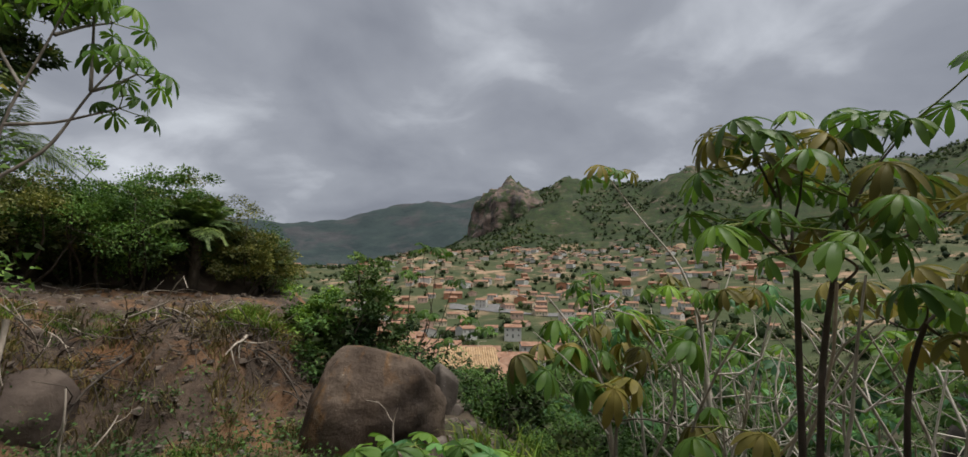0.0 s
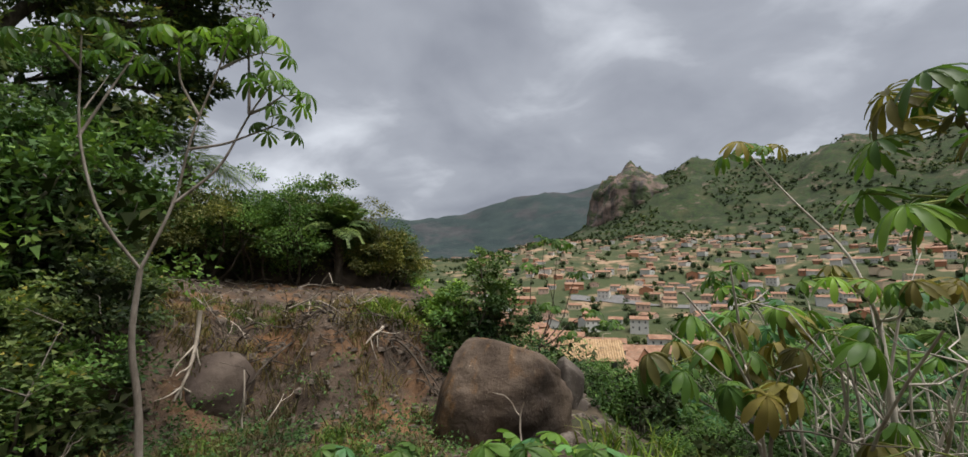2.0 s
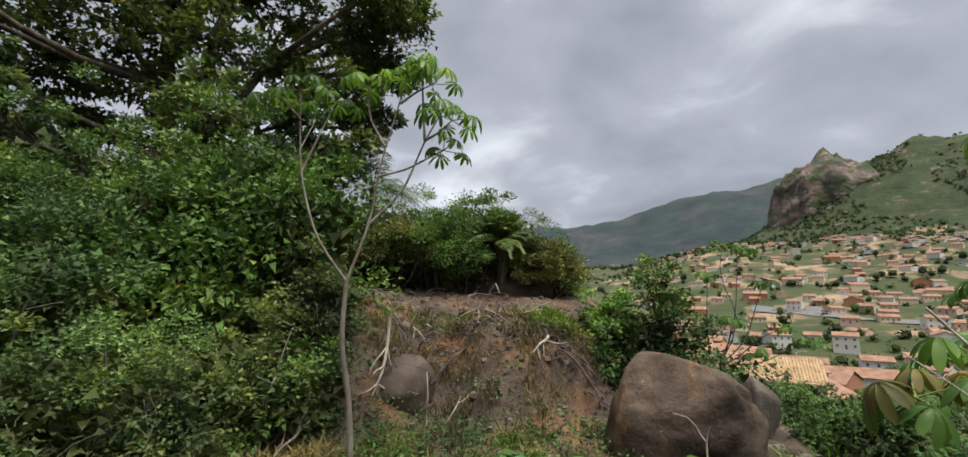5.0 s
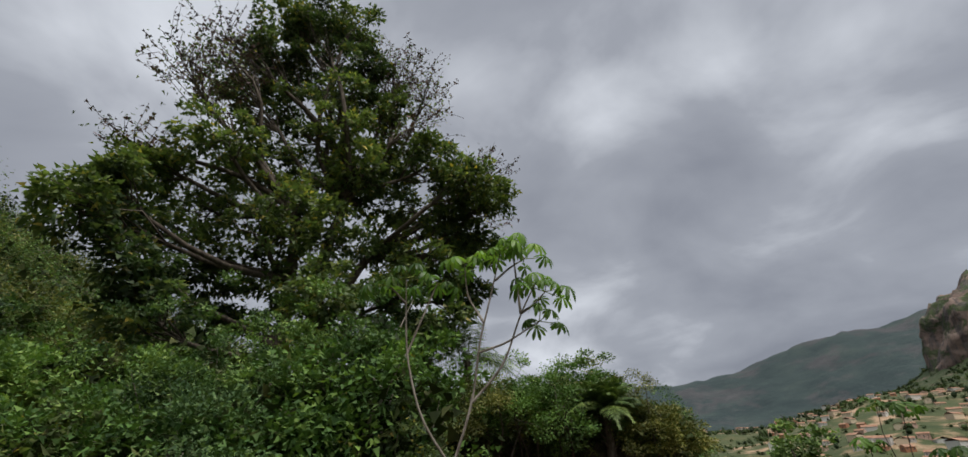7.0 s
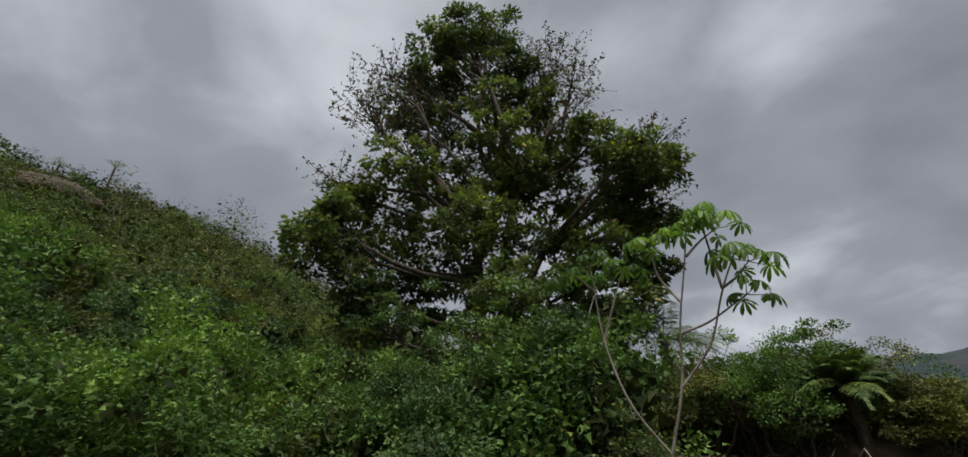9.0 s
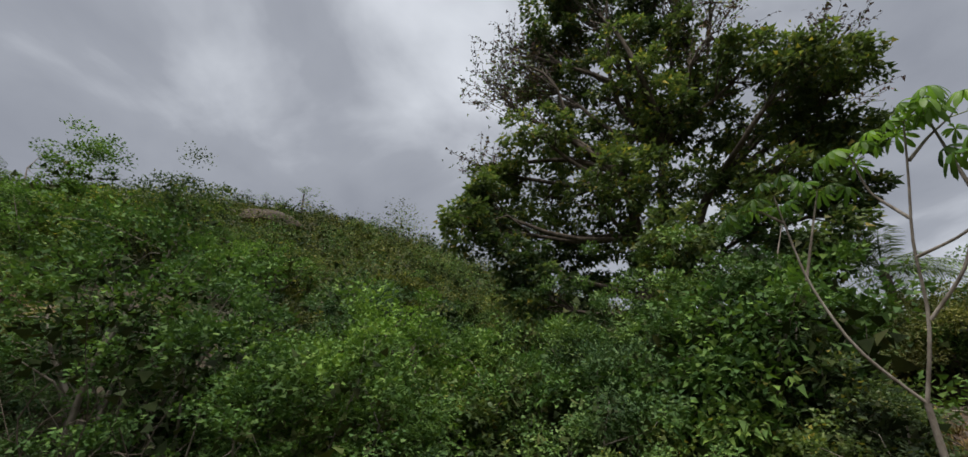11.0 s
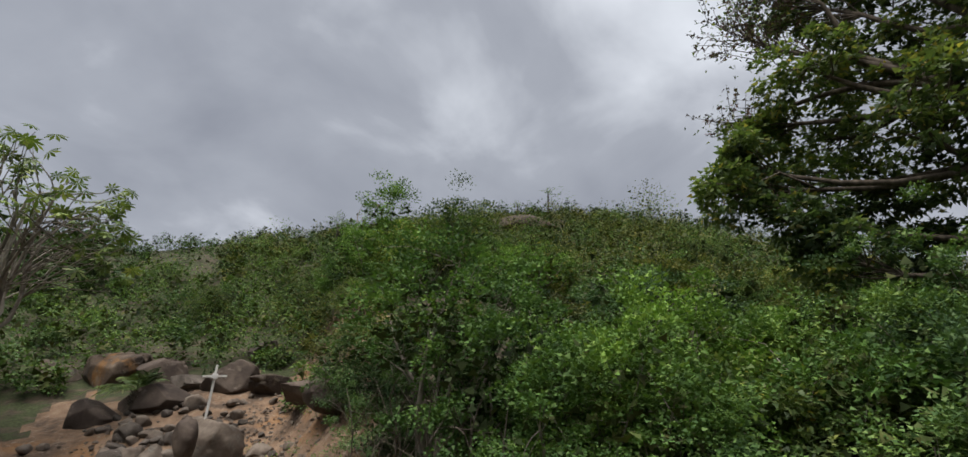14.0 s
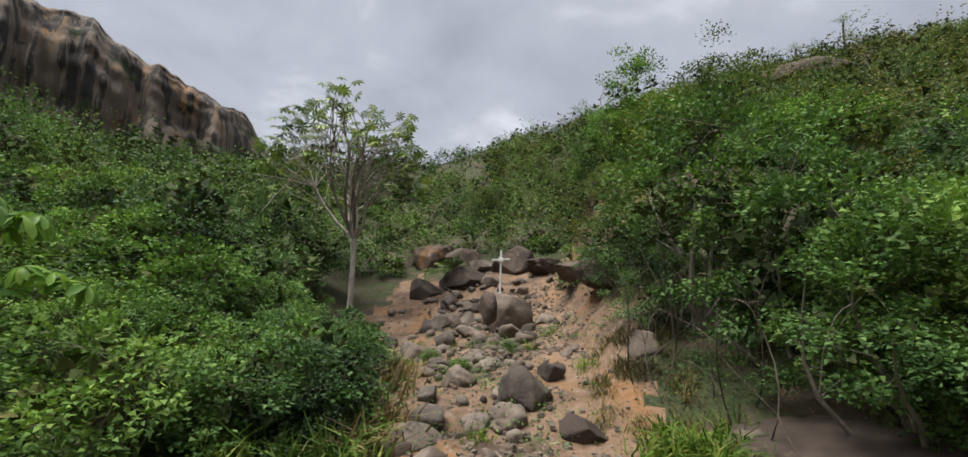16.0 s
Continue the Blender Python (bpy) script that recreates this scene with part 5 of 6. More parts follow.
SMALL = [tagged(new("rock", rock_mesh("rock", PALE_ROCK if k % 3 else GRANITE, 60 + k, 3, 0.25, 0.9, (1, 0.85, 0.62))), "broken stone lying on the eroded trail", "rock", "loose stones on the trail") for k in range(8)]
_r = np.random.default_rng(5)
_used = set()
for n_ in range(270):
    az = 150.5 + _r.normal(0, 5.2)
    r = math.sqrt(_r.uniform(5.0 ** 2, 20.5 ** 2))
    s = float(np.clip(_r.lognormal(-1.95, 0.55), 0.05, 0.42)) * (0.7 + 0.035 * r)
    k = SMALL[_r.integers(8)]
    m = pose(*[float(c) for c in seat(az, r, -0.15 * s)], _r.normal(0, 14), _r.normal(0, 14), _r.uniform(0, 360)) @ Matrix.Diagonal((s, s, s, 1))
    if k.name in _used:
        put_copy(k, m)
    else:
        k.matrix_basis = m
        _used.add(k.name)
for n_ in range(40):
    az, r = _r.uniform(-4, 11), _r.uniform(5.2, 8.5)
    if n_ > 18:
        az, r = _r.uniform(22, 50), _r.uniform(5.6, 12)
    s = float(np.clip(_r.lognormal(-2.2, 0.5), 0.05, 0.3))
    put_copy(SMALL[_r.integers(8)], pose(*[float(c) for c in seat(az, r, -0.1 * s)], _r.normal(0, 14), _r.normal(0, 14), _r.uniform(0, 360)) @ Matrix.Diagonal((s, s, s, 1)))


def pebbles():
    rng = np.random.default_rng(8)
    q = Quads()
    cube = np.array([(-1, -1, -1), (1, -1, -1), (1, 1, -1), (-1, 1, -1), (-0.7, -0.7, 1), (0.7, -0.7, 1), (0.7, 0.7, 1), (-0.7, 0.7, 1)], float)
    fs = [(0, 3, 2, 1), (4, 5, 6, 7), (0, 1, 5, 4), (1, 2, 6, 5), (2, 3, 7, 6), (3, 0, 4, 7)]
    for k in range(4200):
        if k % 3:
            az, r = 147 + rng.normal(0, 6), math.sqrt(rng.uniform(20, 360))
        else:
            az, r = rng.uniform(0, 50), rng.uniform(5, 13)
        x, y = spot(az, r)
        s = rng.uniform(0.012, 0.05)
        a = rng.uniform(0, 6.3)
        v = (cube + rng.normal(0, 0.22, cube.shape)) * s * np.array([1.2, 0.9, 0.6])
        v = np.stack([v[:, 0] * math.cos(a) - v[:, 1] * math.sin(a), v[:, 0] * math.sin(a) + v[:, 1] * math.cos(a), v[:, 2]], -1)
        q.add(v + np.array([x, y, float(height(x, y)) + s * 0.3]), fs)
    return tagged(new("gravel", q.mesh("gravel", PALE_ROCK)), "loose gravel and clods on bare soil", "gravel", kind="stuff")


pebbles()
rock("bare dark rock slab showing on the hill crest", 114.5, 47.5, (4.6, 2.4, 1.2), 50, SLAB_ROCK, lift=0.7, flat=0.9, tilt=(24, 8), name="rock_slab")


# ---------------------------------------------------------------- the cross
def white_paint():
    m = ground_mat("weathered_white_paint", [(7.0, ONE, [(0.3, (0.62, 0.61, 0.58)), (0.7, (0.82, 0.82, 0.80))], None)], rough=0.6, bump=0.2, bump_scale=40)
    return m


def slab(w, d, h, bevel=0.006):
    bm = bmesh.new()
    bmesh.ops.create_cube(bm, size=1)
    bmesh.ops.scale(bm, vec=(w, d, h), verts=bm.verts)
    if bevel:
        bmesh.ops.bevel(bm, geom=bm.edges[:], offset=bevel, segments=2, affect="EDGES")
    return bm


def build_cross():
    paint = white_paint()
    root = tagged(new("wooden_cross"), "slim white-painted wayside cross on a boulder", "cross")
    x, y = spot(148.3, 15.4)
    root.matrix_basis = pose(x, y, 1.30, 0, 1, 148.3)
    up = part("post", slab(0.062, 0.05, 1.66), paint, root); up.location = (0, 0, 0.79)
    bar = part("crossbar", slab(0.58, 0.04, 0.055), paint, root); bar.matrix_basis = pose(0, -0.046, 1.32, 0, -4, 0)
    tag = part("plaque", slab(0.15, 0.02, 0.13), paint, root, "small pale plaque where the bars meet"); tag.matrix_basis = pose(0, -0.077, 1.32, 0, 8, 0)


build_cross()


# ---------------------------------------------------------------- dead wood, roots, grass
def dead_branch(name, label, p, to, seed, r=0.02, forks=4, bark=DEADWOOD, group="dead wood on the bank"):
    rng = np.random.default_rng(seed)
    root = tagged(new(name), label, "branch", group)
    p = np.asarray(p, float)
    root.matrix_basis = Matrix.Translation([float(c) for c in p])
    q = Quads()
    d = np.asarray(to, float) - p
    line = bent((0, 0, 0), d, rng, 0.08, 8)
    tube(q, line, r, r * 0.45, 6)
    part("limb", q, bark, root, smooth=True)
    L = np.linalg.norm(d)
    for _ in range(forks):
        t = Quads()
        b = line[rng.integers(2, 7)]
        tube(t, bent(b, b + d * rng.uniform(0.15, 0.4) + rng.normal(0, 0.22 * L, 3), rng, 0.1, 5), r * 0.5, r * 0.2, 5)
        part("twig", t, bark, root, smooth=True)


def pt(az, r, dz=0.0):
    x, y = spot(az, r)
    return np.array([x, y, float(height(x, y)) + dz])


dead_branch("dead_root", "bleached splayed root hanging from the bank", pt(45.0, 7.2, 0.75), pt(46.5, 6.9, 0.05), 1, 0.03, 7)
dead_branch("stick", "pale stick standing in the bank", pt(40.2, 6.5, -0.05), pt(40.6, 6.55, 0.72), 2, 0.018, 0)
dead_branch("stick", "pale stick lying on the bank", pt(38.5, 6.6, 0.05), pt(36.8, 6.8, 0.35), 3, 0.012, 1)
dead_branch("stick", "two thin white sticks by the boulder", pt(11.0, 4.6, 0.0), pt(11.2, 4.6, 0.72), 4, 0.012, 1)
_r = np.random.default_rng(12)
for n_ in range(26):
    az = _r.uniform(21, 44)
    r = 8.2 + _r.uniform(-0.6, 0.5)
    p = pt(az, r, 0.02)
    q2 = pt(az + _r.uniform(-5, 5), r - _r.uniform(-0.1, 0.7), _r.uniform(0.0, 0.45))
    dead_branch("dry_branch", "dark tangled dry branch on the edge of the bank", p, q2, 100 + n_, _r.uniform(0.012, 0.026), 5, DARK_BARK if n_ % 3 else DEADWOOD)
for n_ in range(22):
    az, r = _r.uniform(26, 47), _r.uniform(8.6, 12.5)
    a = _r.uniform(0, 6.3)
    p = pt(az, r, 0.015)
    e = p + np.array([math.cos(a), math.sin(a), 0]) * _r.uniform(0.4, 1.1)
    e[2] = float(height(e[0], e[1])) + 0.04
    dead_branch("stick", "bleached stick lying on the terrace", p, e, 140 + n_, 0.011, 2)
for n_ in range(10):
    az = _r.uniform(120, 134)
    p = pt(az, 7.0 + _r.uniform(-0.6, 0.8), -0.05)
    dead_branch("thin_stem", "thin grey stem rising out of the undergrowth", p, p + np.array([_r.normal(0, 0.35), _r.normal(0, 0.35), _r.uniform(1.1, 1.9)]), 170 + n_, 0.012, 3, DARK_BARK, "stems beside the trail")
for n_ in range(9):
    az = _r.uniform(52, 66)
    p = pt(az, 5.7 + _r.uniform(-0.3, 0.8), 0.02)
    dead_branch("dead_branch", "bleached dead branch among the shrubs", p, p + np.array([_r.normal(0, 0.6), _r.normal(0, 0.6), _r.uniform(0.1, 0.5)]), 190 + n_, 0.014, 6)


def root_mat():
    """A tangle of thin roots and dry stalks hanging over the lip of the bank."""
    rng = np.random.default_rng(6)
    q = Quads()
    for _ in range(420):
        az, r = rng.uniform(20, 48), 8.0 + rng.uniform(-0.5, 0.4)
        p = pt(az, r, rng.uniform(-0.02, 0.12))
        out = np.array([math.sin(radians(az)), -math.cos(radians(az)), 0]) * rng.uniform(0.0, 0.45)
        e = p + out + np.array([rng.normal(0, 0.25), rng.normal(0, 0.25), rng.uniform(-0.55, 0.22)])
        tube(q, bent(p, e, rng, 0.15, 5), rng.uniform(0.004, 0.011), 0.003, 4)
    return tagged(new("root_mat", q.mesh("root_mat", DARK_BARK, True)), "tangled roots and dry stalks along the bank edge", "roots", kind="stuff")


root_mat()


def grass(name, label, tufts, material, seed, blades=46, L=0.34, wide=0.012):
    rng = np.random.default_rng(seed)
    q = Quads()
    for az, r, s in tufts:
        x, y = spot(az, r)
        b = np.array([x, y, 0]) + np.concatenate([rng.normal(0, 0.13 * s, (blades, 2)), np.zeros((blades, 1))], 1)
        b[:, 2] = height(b[:, 0], b[:, 1]) - 0.01
        o = rng.normal(0, 0.42, (blades, 3)); o[:, 2] = 1
        l = (L * s * rng.uniform(0.5, 1.2, blades))[:, None]
        mid, tip = b + unit(o) * l * 0.55, b + unit(o * np.array([2.2, 2.2, 0.8])) * l
        a = rng.uniform(0, 6.3, blades)
        sd = np.stack([np.cos(a), np.sin(a), 0 * a], -1) * wide * s
        for u, v_, w0, w1 in ((b, mid, 1.0, 0.8), (mid, tip, 0.8, 0.12)):
            v = np.stack([u - sd * w0, u + sd * w0, v_ + sd * w1, v_ - sd * w1], 1)
            q.add(v, np.arange(4 * blades).reshape(-1, 4))
    return tagged(new(name, q.mesh(name, material)), label, "grass", kind="stuff")


_r = np.random.default_rng(31)
grass("grass", "fresh green grass tufts on soil", [(_r.uniform(22, 29), 8.5 + _r.uniform(-0.3, 0.9), 0.85) for _ in range(34)]
      + [(_r.uniform(34, 46), 8.6 + _r.uniform(-0.3, 0.9), 0.5) for _ in range(36)] + [(126.5 + _r.normal(0, 2.0), 6.0 + _r.normal(0, 0.25), 1.25) for _ in range(16)]
      + [(_r.uniform(138, 163), _r.uniform(6, 15), 0.6) for _ in range(30)] + [(_r.uniform(20, 48), _r.uniform(5.2, 6.4), 0.7) for _ in range(14)]
      + [(_r.uniform(164, 180), _r.uniform(4.8, 6.5), 1.5) for _ in range(20)] + [(_r.uniform(-30, 3), _r.uniform(5, 9), 1.2) for _ in range(50)], GRASS, 1)
grass("dry_grass", "dry straw-coloured grass and stalks", [(_r.uniform(20, 50), _r.uniform(5.4, 9.4), 0.7) for _ in range(110)]
      + [(_r.uniform(160, 167), _r.uniform(5.2, 11), 1.5) for _ in range(40)] + [(_r.uniform(128, 137), _r.uniform(6.2, 9), 0.7) for _ in range(30)]
      + [(_r.uniform(50, 70), _r.uniform(5.2, 6.4), 0.9) for _ in range(40)], DRY_GRASS, 2)


def weeds():
    """Low leafy weeds on the soil."""
    rng = np.random.default_rng(3)
    q = Quads(3)
    for k in range(420):
        az, r = (rng.uniform(16, 52), rng.uniform(5.0, 7.2)) if k % 3 == 0 else (rng.uniform(134, 166), rng.uniform(5.5, 16)) if k % 3 == 1 else (rng.uniform(88, 130), rng.uniform(7.0, 10.5))
        x, y = spot(az, r)
        n = 60
        s = rng.uniform(0.1, 0.24)
        p = np.array([x, y, float(height(x, y)) + s * 0.35]) + rng.normal(0, 1, (n, 3)) * np.array([s, s, s * 0.4])
        leaves(q, p, 0.055, rng, 0.5)
    return tagged(new("weeds", q.mesh("weeds", LEAF_BRIGHT)), "low leafy weeds sprouting from bare soil", "weeds", kind="stuff")


weeds()


def dead_leaves():
    """Fallen leaves on the ground below the shrubs."""
    rng = np.random.default_rng(4)
    n = 9000
    az, r = rng.uniform(84, 138, n), rng.uniform(4.5, 11, n)
    az[n // 2:], r[n // 2:] = rng.uniform(8, 60, n - n // 2), rng.uniform(5, 13, n - n // 2)
    x, y = spot(az, r)
    q = Quads(3)
    leaves(q, np.stack([x, y, height(x, y) + 0.012], -1), 0.06, rng, 0.5, up=2.5, droop=0.0)
    return tagged(new("leaf_litter", q.mesh("leaf_litter", DRY_GRASS)), "fallen dry leaves on the soil", "leaf litter", kind="stuff")


dead_leaves()
# yellow-green shrubs in the gully and fresh bushes near the lower trail
for n_, (az, r, s) in enumerate([(152.5, 9.0, 0.18), (156, 10.5, 0.22), (147, 10.6, 0.16), (163.5, 8.6, 0.45), (166, 6.4, 0.5), (170, 5.9, 0.55), (175, 6.2, 0.6), (163.8, 12, 0.5), (164, 14.5, 0.6), (136.5, 12.5, 0.5), (134, 10.6, 0.55), (131, 8.8, 0.6), (158, 13.5, 0.2), (167.2, 12.2, 0.5), (168.5, 14.2, 0.5), (170.5, 16.0, 0.6), (166.8, 15.6, 0.32), (164.2, 17.0, 0.35), (169.2, 17.6, 0.5), (171.8, 13.6, 0.6), (172.5, 11.0, 0.6), (168.0, 9.8, 0.5), (163.2, 10.2, 0.35), (171.0, 8.8, 0.55)]):
    put_copy((BR + FE)[n_ % 6], pose(*[float(c) for c in seat(az, r, 0.05)], 0, 0, 50 * n_) @ Matrix.Diagonal((s, s, s, 1)))
umbrella_plant("umbrella_sapling", "bright sapling with hanging umbrella leaves on the slope", seat(199, 6.4), (*spot(197, 6.4), 1.2),
               [(*spot(190.5, 6.2), 1.55), (*spot(194, 6.4), 2.05), (*spot(197, 6.3), 2.25)], [LEAF_UMBRELLA], 64, 0.56, 6, 0.3, BARK, 0.026, 0.6, wide=0.17)
yb = make_shrub("small_tree", 250, LEAF_BRIGHT, "flat-topped tree with yellow-green leaves below the cliff", "trees below the cliff", DARK_BARK, "tree", h=6, w=9, clumps=50, per=110, leaf=0.18, stems=9, low=0.6)
place(yb, seat(199, 30, 0.2), s=0.72)


# ---------------------------------------------------------------- the town
def plaster(name, c, dirt):
    return ground_mat(name, [(0.8, ONE, [(0.3, tuple(v * 0.85 for v in c)), (0.7, c)], None), (2.0, ONE, [(0.3, dirt), (0.7, tuple(v * 1.2 for v in dirt))], (0.5, 0.6, 0.75, (1, 1, 0.4)))], bump=0.2, bump_scale=6)


WALLS = [plaster("white_plaster", (0.58, 0.57, 0.54), (0.36, 0.30, 0.25)), plaster("cream_plaster", (0.62, 0.52, 0.38), (0.36, 0.27, 0.19)),
         plaster("bare_brick", (0.40, 0.19, 0.11), (0.28, 0.14, 0.09)), plaster("pale_pink_plaster", (0.60, 0.42, 0.34), (0.36, 0.25, 0.2))]


def tile_mat():
    m = ground_mat("terracotta_tiles", [
        (0.5, ONE, [(0.3, (0.16, 0.09, 0.06)), (0.5, (0.26, 0.145, 0.095)), (0.72, (0.36, 0.235, 0.165))], None),
        (1.4, ONE, [(0.3, (0.13, 0.085, 0.06)), (0.7, (0.22, 0.15, 0.11))], (0.25, 0.54, 0.7, ONE))], bump=0.4, bump_scale=3)
    return m


TILES = tile_mat()
OLD_TILES = ground_mat("old_tiles", [(1.2, ONE, [(0.3, (0.26, 0.16, 0.085)), (0.5, (0.40, 0.27, 0.15)), (0.72, (0.52, 0.38, 0.23))], None),
                                     (5.0, ONE, [(0.3, (0.09, 0.07, 0.05)), (0.7, (0.2, 0.15, 0.1))], (2.0, 0.54, 0.66, ONE))], bump=0.5, bump_scale=6)
WOOD = ground_mat("painted_shutter_wood", [(3.0, ONE, [(0.3, (0.05, 0.07, 0.09)), (0.7, (0.13, 0.12, 0.10))], None)], rough=0.7, bump=0.0)
TARMAC = ground_mat("worn_tarmac", [(0.5, ONE, [(0.3, (0.10, 0.10, 0.10)), (0.7, (0.19, 0.185, 0.18))], None)], bump=0.2, bump_scale=2)


def box_at(bm, lo, hi):
    res = bmesh.ops.create_cube(bm, size=1)
    s = [b - a for a, b in zip(lo, hi)]
    bmesh.ops.scale(bm, vec=s, verts=res["verts"])
    bmesh.ops.translate(bm, vec=[(a + b) / 2 for a, b in zip(lo, hi)], verts=res["verts"])


def gable_body(w, d, h, rise):
    bm = bmesh.new()
    x, y = w / 2, d / 2
    pr = [(-y, -3.0), (y, -3.0), (y, h), (0, h + rise), (-y, h)]
    a = [bm.verts.new((-x, p, z)) for p, z in pr]
    b = [bm.verts.new((x, p, z)) for p, z in pr]
    bm.faces.new(a[::-1]); bm.faces.new(b)
    for k in range(5):
        bm.faces.new((a[k], a[(k + 1) % 5], b[(k + 1) % 5], b[k]))
    bmesh.ops.recalc_face_normals(bm, faces=bm.faces)
    return bm


def roof_side(w, d, h, rise, sgn, over=0.45):
    bm = bmesh.new()
    x, y = w / 2 + over * 0.6, d / 2 + over
    drop = rise * over / (d / 2)
    t = 0.16
    pts = [(-x, 0, h + rise + 0.02), (x, 0, h + rise + 0.02), (x, sgn * y, h - drop + 0.02), (-x, sgn * y, h - drop + 0.02)]
    lo = [bm.verts.new(p) for p in pts]
    hi = [bm.verts.new((p[0], p[1], p[2] + t)) for p in pts]
    bm.faces.new(lo); bm.faces.new(hi[::-1])
    for k in range(4):
        bm.faces.new((lo[k], hi[k], hi[(k + 1) % 4], lo[(k + 1) % 4]))
    bmesh.ops.recalc_face_normals(bm, faces=bm.faces)
    return bm


def make_house(label, w, d, h, wall, group, roof=TILES, floors=1, rise=1.5):
    root = tagged(new("house"), label, "house", group)
    part("wall", gable_body(w, d, h, rise), wall, root)
    part("roof", roof_side(w, d, h, rise, -1), roof, root)
    part("roof", roof_side(w, d, h, rise, 1), roof, root)
    n = max(2, int(w / 2.6))
    for f in range(floors):
        for k in range(n):
            x = (k + 0.5) / n * w - w / 2
            bm = bmesh.new()
            door = f == 0 and k == n // 2
            z0 = 0.0 if door else 1.0 + f * 3.0
            box_at(bm, (x - 0.45, -d / 2 - 0.05, z0), (x + 0.45, -d / 2 + 0.12, 2.1 if door else z0 + 1.15))
            part("door" if door else "window", bm, WOOD, root)
    for s in (-1, 1):
        bm = bmesh.new()
        box_at(bm, (s * w / 2 - 0.08, -0.5, 1.0), (s * w / 2 + 0.05, 0.5, 2.15))
        part("window", bm, WOOD, root)
    return root


TOWN = "houses of the town"
KINDS = [make_house("white plastered house with a terracotta roof in the town", 9, 8, 3.1, WALLS[0], TOWN),
         make_house("cream plastered house with a terracotta roof in the town", 11, 8, 3.2, WALLS[1], TOWN),
         make_house("bare brick house with a terracotta roof in the town", 8, 9, 3.2, WALLS[2], TOWN, rise=1.8),
         make_house("pinkish house with a terracotta roof in the town", 10, 9, 3.4, WALLS[3], TOWN),
         make_house("two-storey white townhouse with a tiled roof", 10, 9, 6.2, WALLS[0], TOWN, floors=2),
         make_house("long white terraced building with a tiled roof", 22, 9, 4.2, WALLS[0], TOWN, rise=1.9),
         make_house("long brick building with a broad tiled roof", 19, 12, 4.4, WALLS[2], TOWN, rise=2.4)]


def house_spots():
    rng = np.random.default_rng(19)
    out = []
    tries = 0
    while len(out) < 300 and tries < 20000:
        tries += 1
        r = math.sqrt(rng.uniform(150 ** 2, 1010 ** 2)) if len(out) > 55 else rng.uniform(150, 420)
        az = rng.uniform(-33, 17) if r > 300 else rng.uniform(-12, 15)
        if r > 820 and wave(np.array(az * 6.0), np.array(r / 5), 40, 44, 2) < -0.15:
            continue
        x, y = spot(az, r)
        if all((x - a) ** 2 + (y - b) ** 2 > (11.5 + r * 0.004) ** 2 for _, _, a, b in out):
            out.append((az, r, x, y))
    return out


_r = np.random.default_rng(23)
_used = set()
for az, r, x, y in house_spots():
    k = KINDS[int(_r.choice(len(KINDS), p=[0.2, 0.18, 0.22, 0.2, 0.08, 0.06, 0.06]))]
    turn = az + _r.choice([0, 0, 90, 20, -20, 180]) + _r.normal(0, 6)
    m = pose(x, y, float(height(x, y)) + 0.4, 0, 0, turn) @ Matrix.Diagonal((0.8, 0.8, 0.8, 1))
    if k.name in _used:
        put_copy(k, m)
    else:
        k.matrix_basis = m
        _used.add(k.name)
for az, r, turn, k in ((7.5, 118, -28, 6), (5.5, 104, 18, 5), (9.5, 134, 60, 6), (3.0, 136, 12, 3), (0.5, 150, -20, 6), (11, 112, 20, 1), (-2.5, 168, 10, 5), (6.6, 152, -15, 4), (2.2, 120, 35, 0)):
    put_copy(KINDS[k], pose(*[float(c) for c in seat(az, r, -0.5)], 0, 0, az + turn))


def build_far_houses():
    """The outskirts, too far and many to count: small gabled blocks in one mesh."""
    rng = np.random.default_rng(29)
    for label, wall, seed in (("far white houses on the valley floor", WALLS[0], 1), ("far cream houses up the valley", WALLS[1], 2)):
        q, t = Quads(), Quads()
        for k in range(130):
            if k % 2:
                az, r = rng.uniform(17, 27), rng.uniform(900, 1650)
            else:
                az, r = rng.uniform(-30, 12), rng.uniform(420, 1000)
            x, y = spot(az, r)
            z = float(height(x, y)) - 0.5
            w, d, h, a = rng.uniform(4, 7), rng.uniform(3.5, 5), rng.uniform(3.5, 6), rng.uniform(0, 3.1)
            c, s = math.cos(a), math.sin(a)

            def g(p, u, v):
                return (x + p * c - u * s, y + p * s + u * c, z + v)
            V = [g(-w, -d, 0), g(w, -d, 0), g(w, d, 0), g(-w, d, 0), g(-w, -d, h), g(w, -d, h), g(w, d, h), g(-w, d, h)]
            q.add(V, [(0, 1, 5, 4), (1, 2, 6, 5), (2, 3, 7, 6), (3, 0, 4, 7)])
            w, d = w + 0.4, d + 0.4
            V = [g(-w, -d, h), g(w, -d, h), g(w, 0, h + 1.8), g(-w, 0, h + 1.8), g(w, d, h), g(-w, d, h)]
            t.add(V, [(0, 1, 2, 3), (3, 2, 4, 5)])
        root = tagged(new("far_houses"), label, "houses", kind="stuff")
        part("wall", q, wall, root)
        part("roof", t, TILES, root)


build_far_houses()


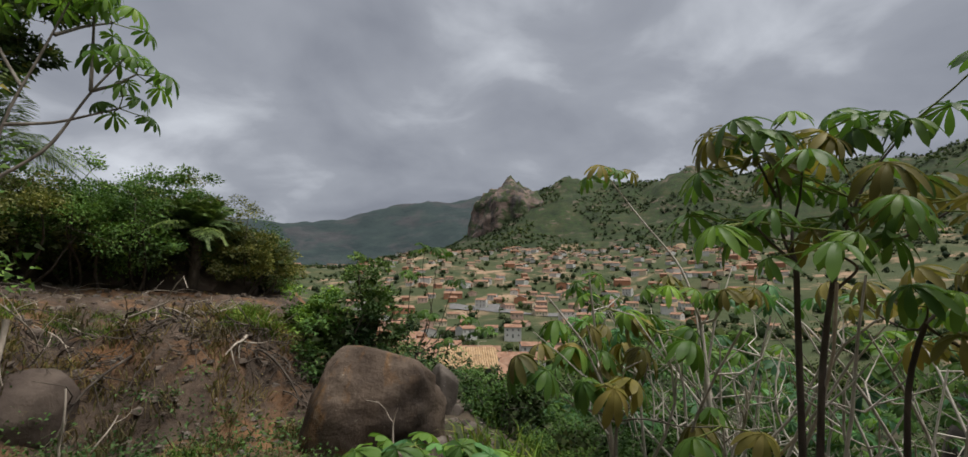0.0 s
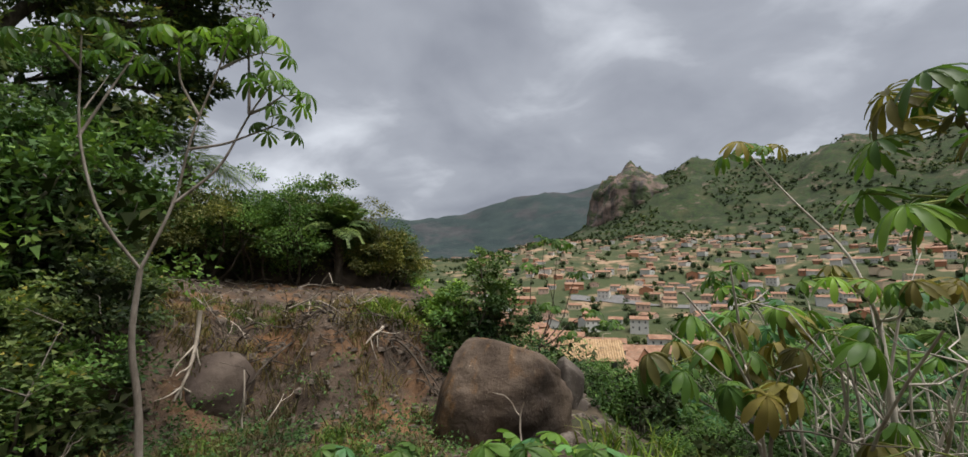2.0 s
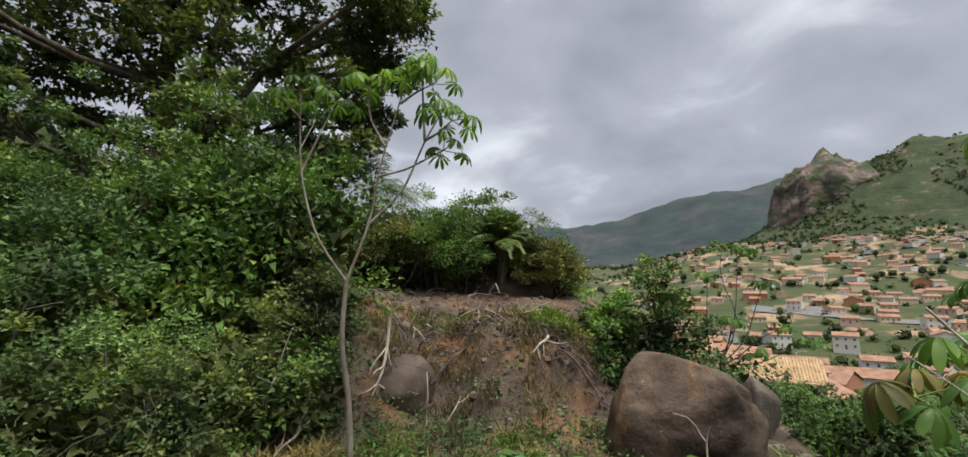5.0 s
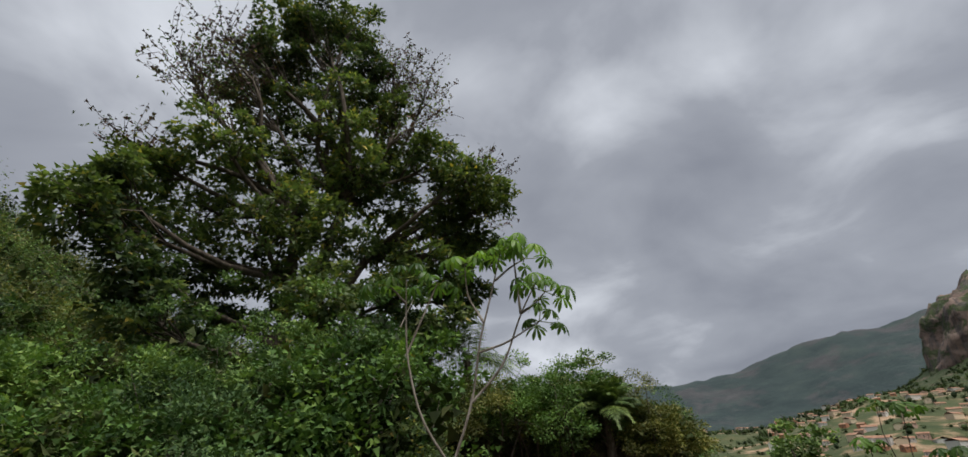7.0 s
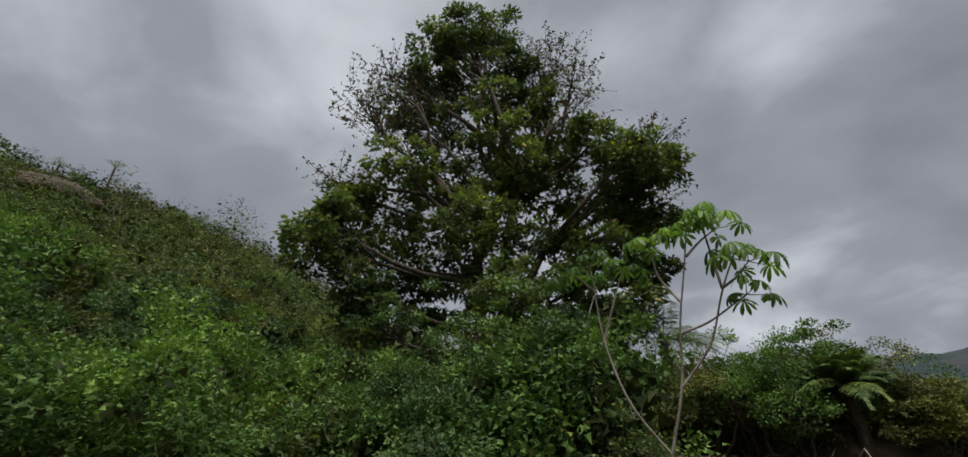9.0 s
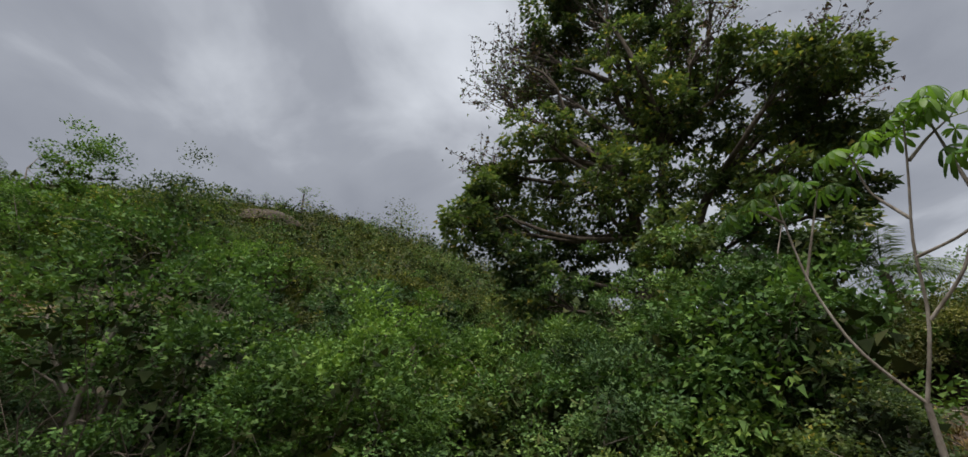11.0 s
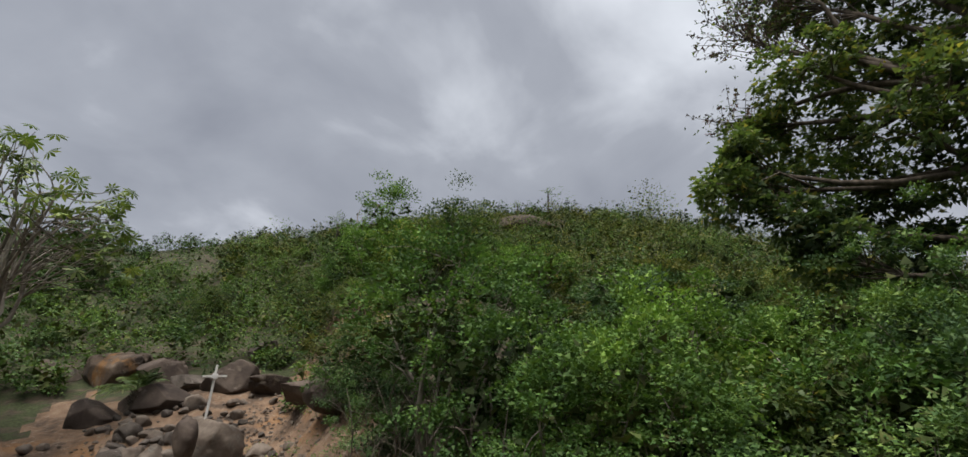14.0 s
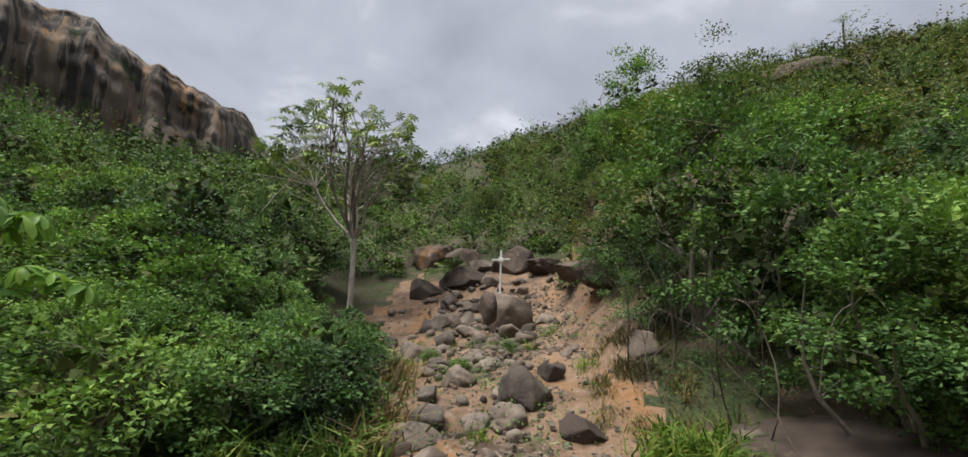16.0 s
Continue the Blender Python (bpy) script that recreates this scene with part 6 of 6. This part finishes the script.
def build_hut():
    """The nearest hut: one slope of its roof laid with old loose tiles."""
    root = make_house("low white hut with a roof of old sandy tiles", 9.5, 7.0, 2.6, WALLS[0], "houses nearest below", TILES, rise=1.7)
    root.matrix_basis = pose(*[float(c) for c in seat(0.4, 88, -0.9)], 0, 0, 62)
    old = make_house("old shed with a sagging roof of sandy tiles", 8.5, 7.5, 2.4, WALLS[1], "houses nearest below", OLD_TILES, rise=2.2)
    old.matrix_basis = pose(*[float(c) for c in seat(2.8, 76, -1.4)], 0, 0, 8)
    q = Quads()
    th = np.linspace(0, math.pi, 5)
    ring = np.stack([0.15 * np.cos(th), 0.10 * np.sin(th)], -1)
    v = np.array([(x, y, z) for y in (0, 0.62) for x, z in ring])
    q.add(v, [(k, k + 1, k + 6, k + 5) for k in range(4)])
    me = q.mesh("tile", OLD_TILES, True)
    rng = np.random.default_rng(3)
    slope = math.atan2(2.2, 3.75)
    for i in range(24):
        for j in range(8):
            t = new("tile", me)
            t.parent = old
            y = -0.15 - j * 0.5
            t.matrix_basis = pose(-4.25 + 0.37 * i + rng.normal(0, 0.02), y - 0.35, 4.82 + (y - 0.35) * math.tan(slope) + rng.normal(0, 0.015), math.degrees(slope), 0, rng.normal(0, 2.5))


build_hut()


def build_road():
    q = Quads()
    n = 60
    az = np.linspace(-17, 5, n)
    r = 345 + 25 * np.sin(az * 0.2)
    v = []
    for w in (-9, 9):
        x, y = spot(az, r + w)
        v.append(np.stack([x, y, height(x, y) + 0.6], -1))
    v = np.concatenate(v)
    q.add(v, [(k, k + 1, n + k + 1, n + k) for k in range(n - 1)])
    return tagged(new("road", q.mesh("road", TARMAC, True)), "wide grey street through the town", "road", kind="structure")


build_road()


def build_pole(az, r, h):
    root = tagged(new("street_lamp"), "thin grey street lamp post by the houses", "street lamp", "street lamps")
    root.matrix_basis = Matrix.Translation(seat(az, r))
    q = Quads(); tube(q, np.array([(0, 0, -1), (0, 0, h / 2), (0, 0, h)]), 0.13, 0.08, 8)
    part("post", q, PALE_BARK, root, smooth=True)
    a = Quads(); tube(a, np.array([(0, 0, h - 0.05), (0.6, 0, h + 0.2), (1.3, 0, h + 0.2)]), 0.05, 0.05, 6)
    part("arm", a, PALE_BARK, root)


for az, r, h in ((4.6, 92, 8), (1.5, 80, 8), (-2, 150, 9), (6, 180, 9)):
    build_pole(az, r, h)


def far_trees(name, label, n, r0, r1, az0, az1, size, leaf, per, material, seed, hill=False):
    rng = np.random.default_rng(seed)
    az = rng.uniform(az0, az1, n)
    r = np.sqrt(rng.uniform(r0 ** 2, r1 ** 2, n))
    x, y = spot(az, r)
    keep = wave(x, y, 60 + r0 / 4, seed, 3) > (-0.25 if hill else 0.0)
    return scrub_stuff(name, label, list(zip(az[keep], r[keep])), material, seed, size, leaf, per, 7)


far_trees("town_trees", "round green trees between the houses", 2200, 140, 950, -58, 24, 6.5, 1.4, 56, LEAF_FAR, 51, True)
far_trees("town_trees", "dark green tree belt below the town", 420, 95, 260, -58, 16, 6.0, 0.8, 105, LEAF_FAR, 52, True)
far_trees("mountain_scrub", "dark scrub and trees over the mountain flanks", 8000, 930, 1600, -58, 14, 8, 2.6, 21, LEAF_FAR, 53, True)
far_trees("valley_woods", "woods on the valley floor", 1500, 700, 1900, 8, 30, 9, 3.0, 28, LEAF_FAR, 54)
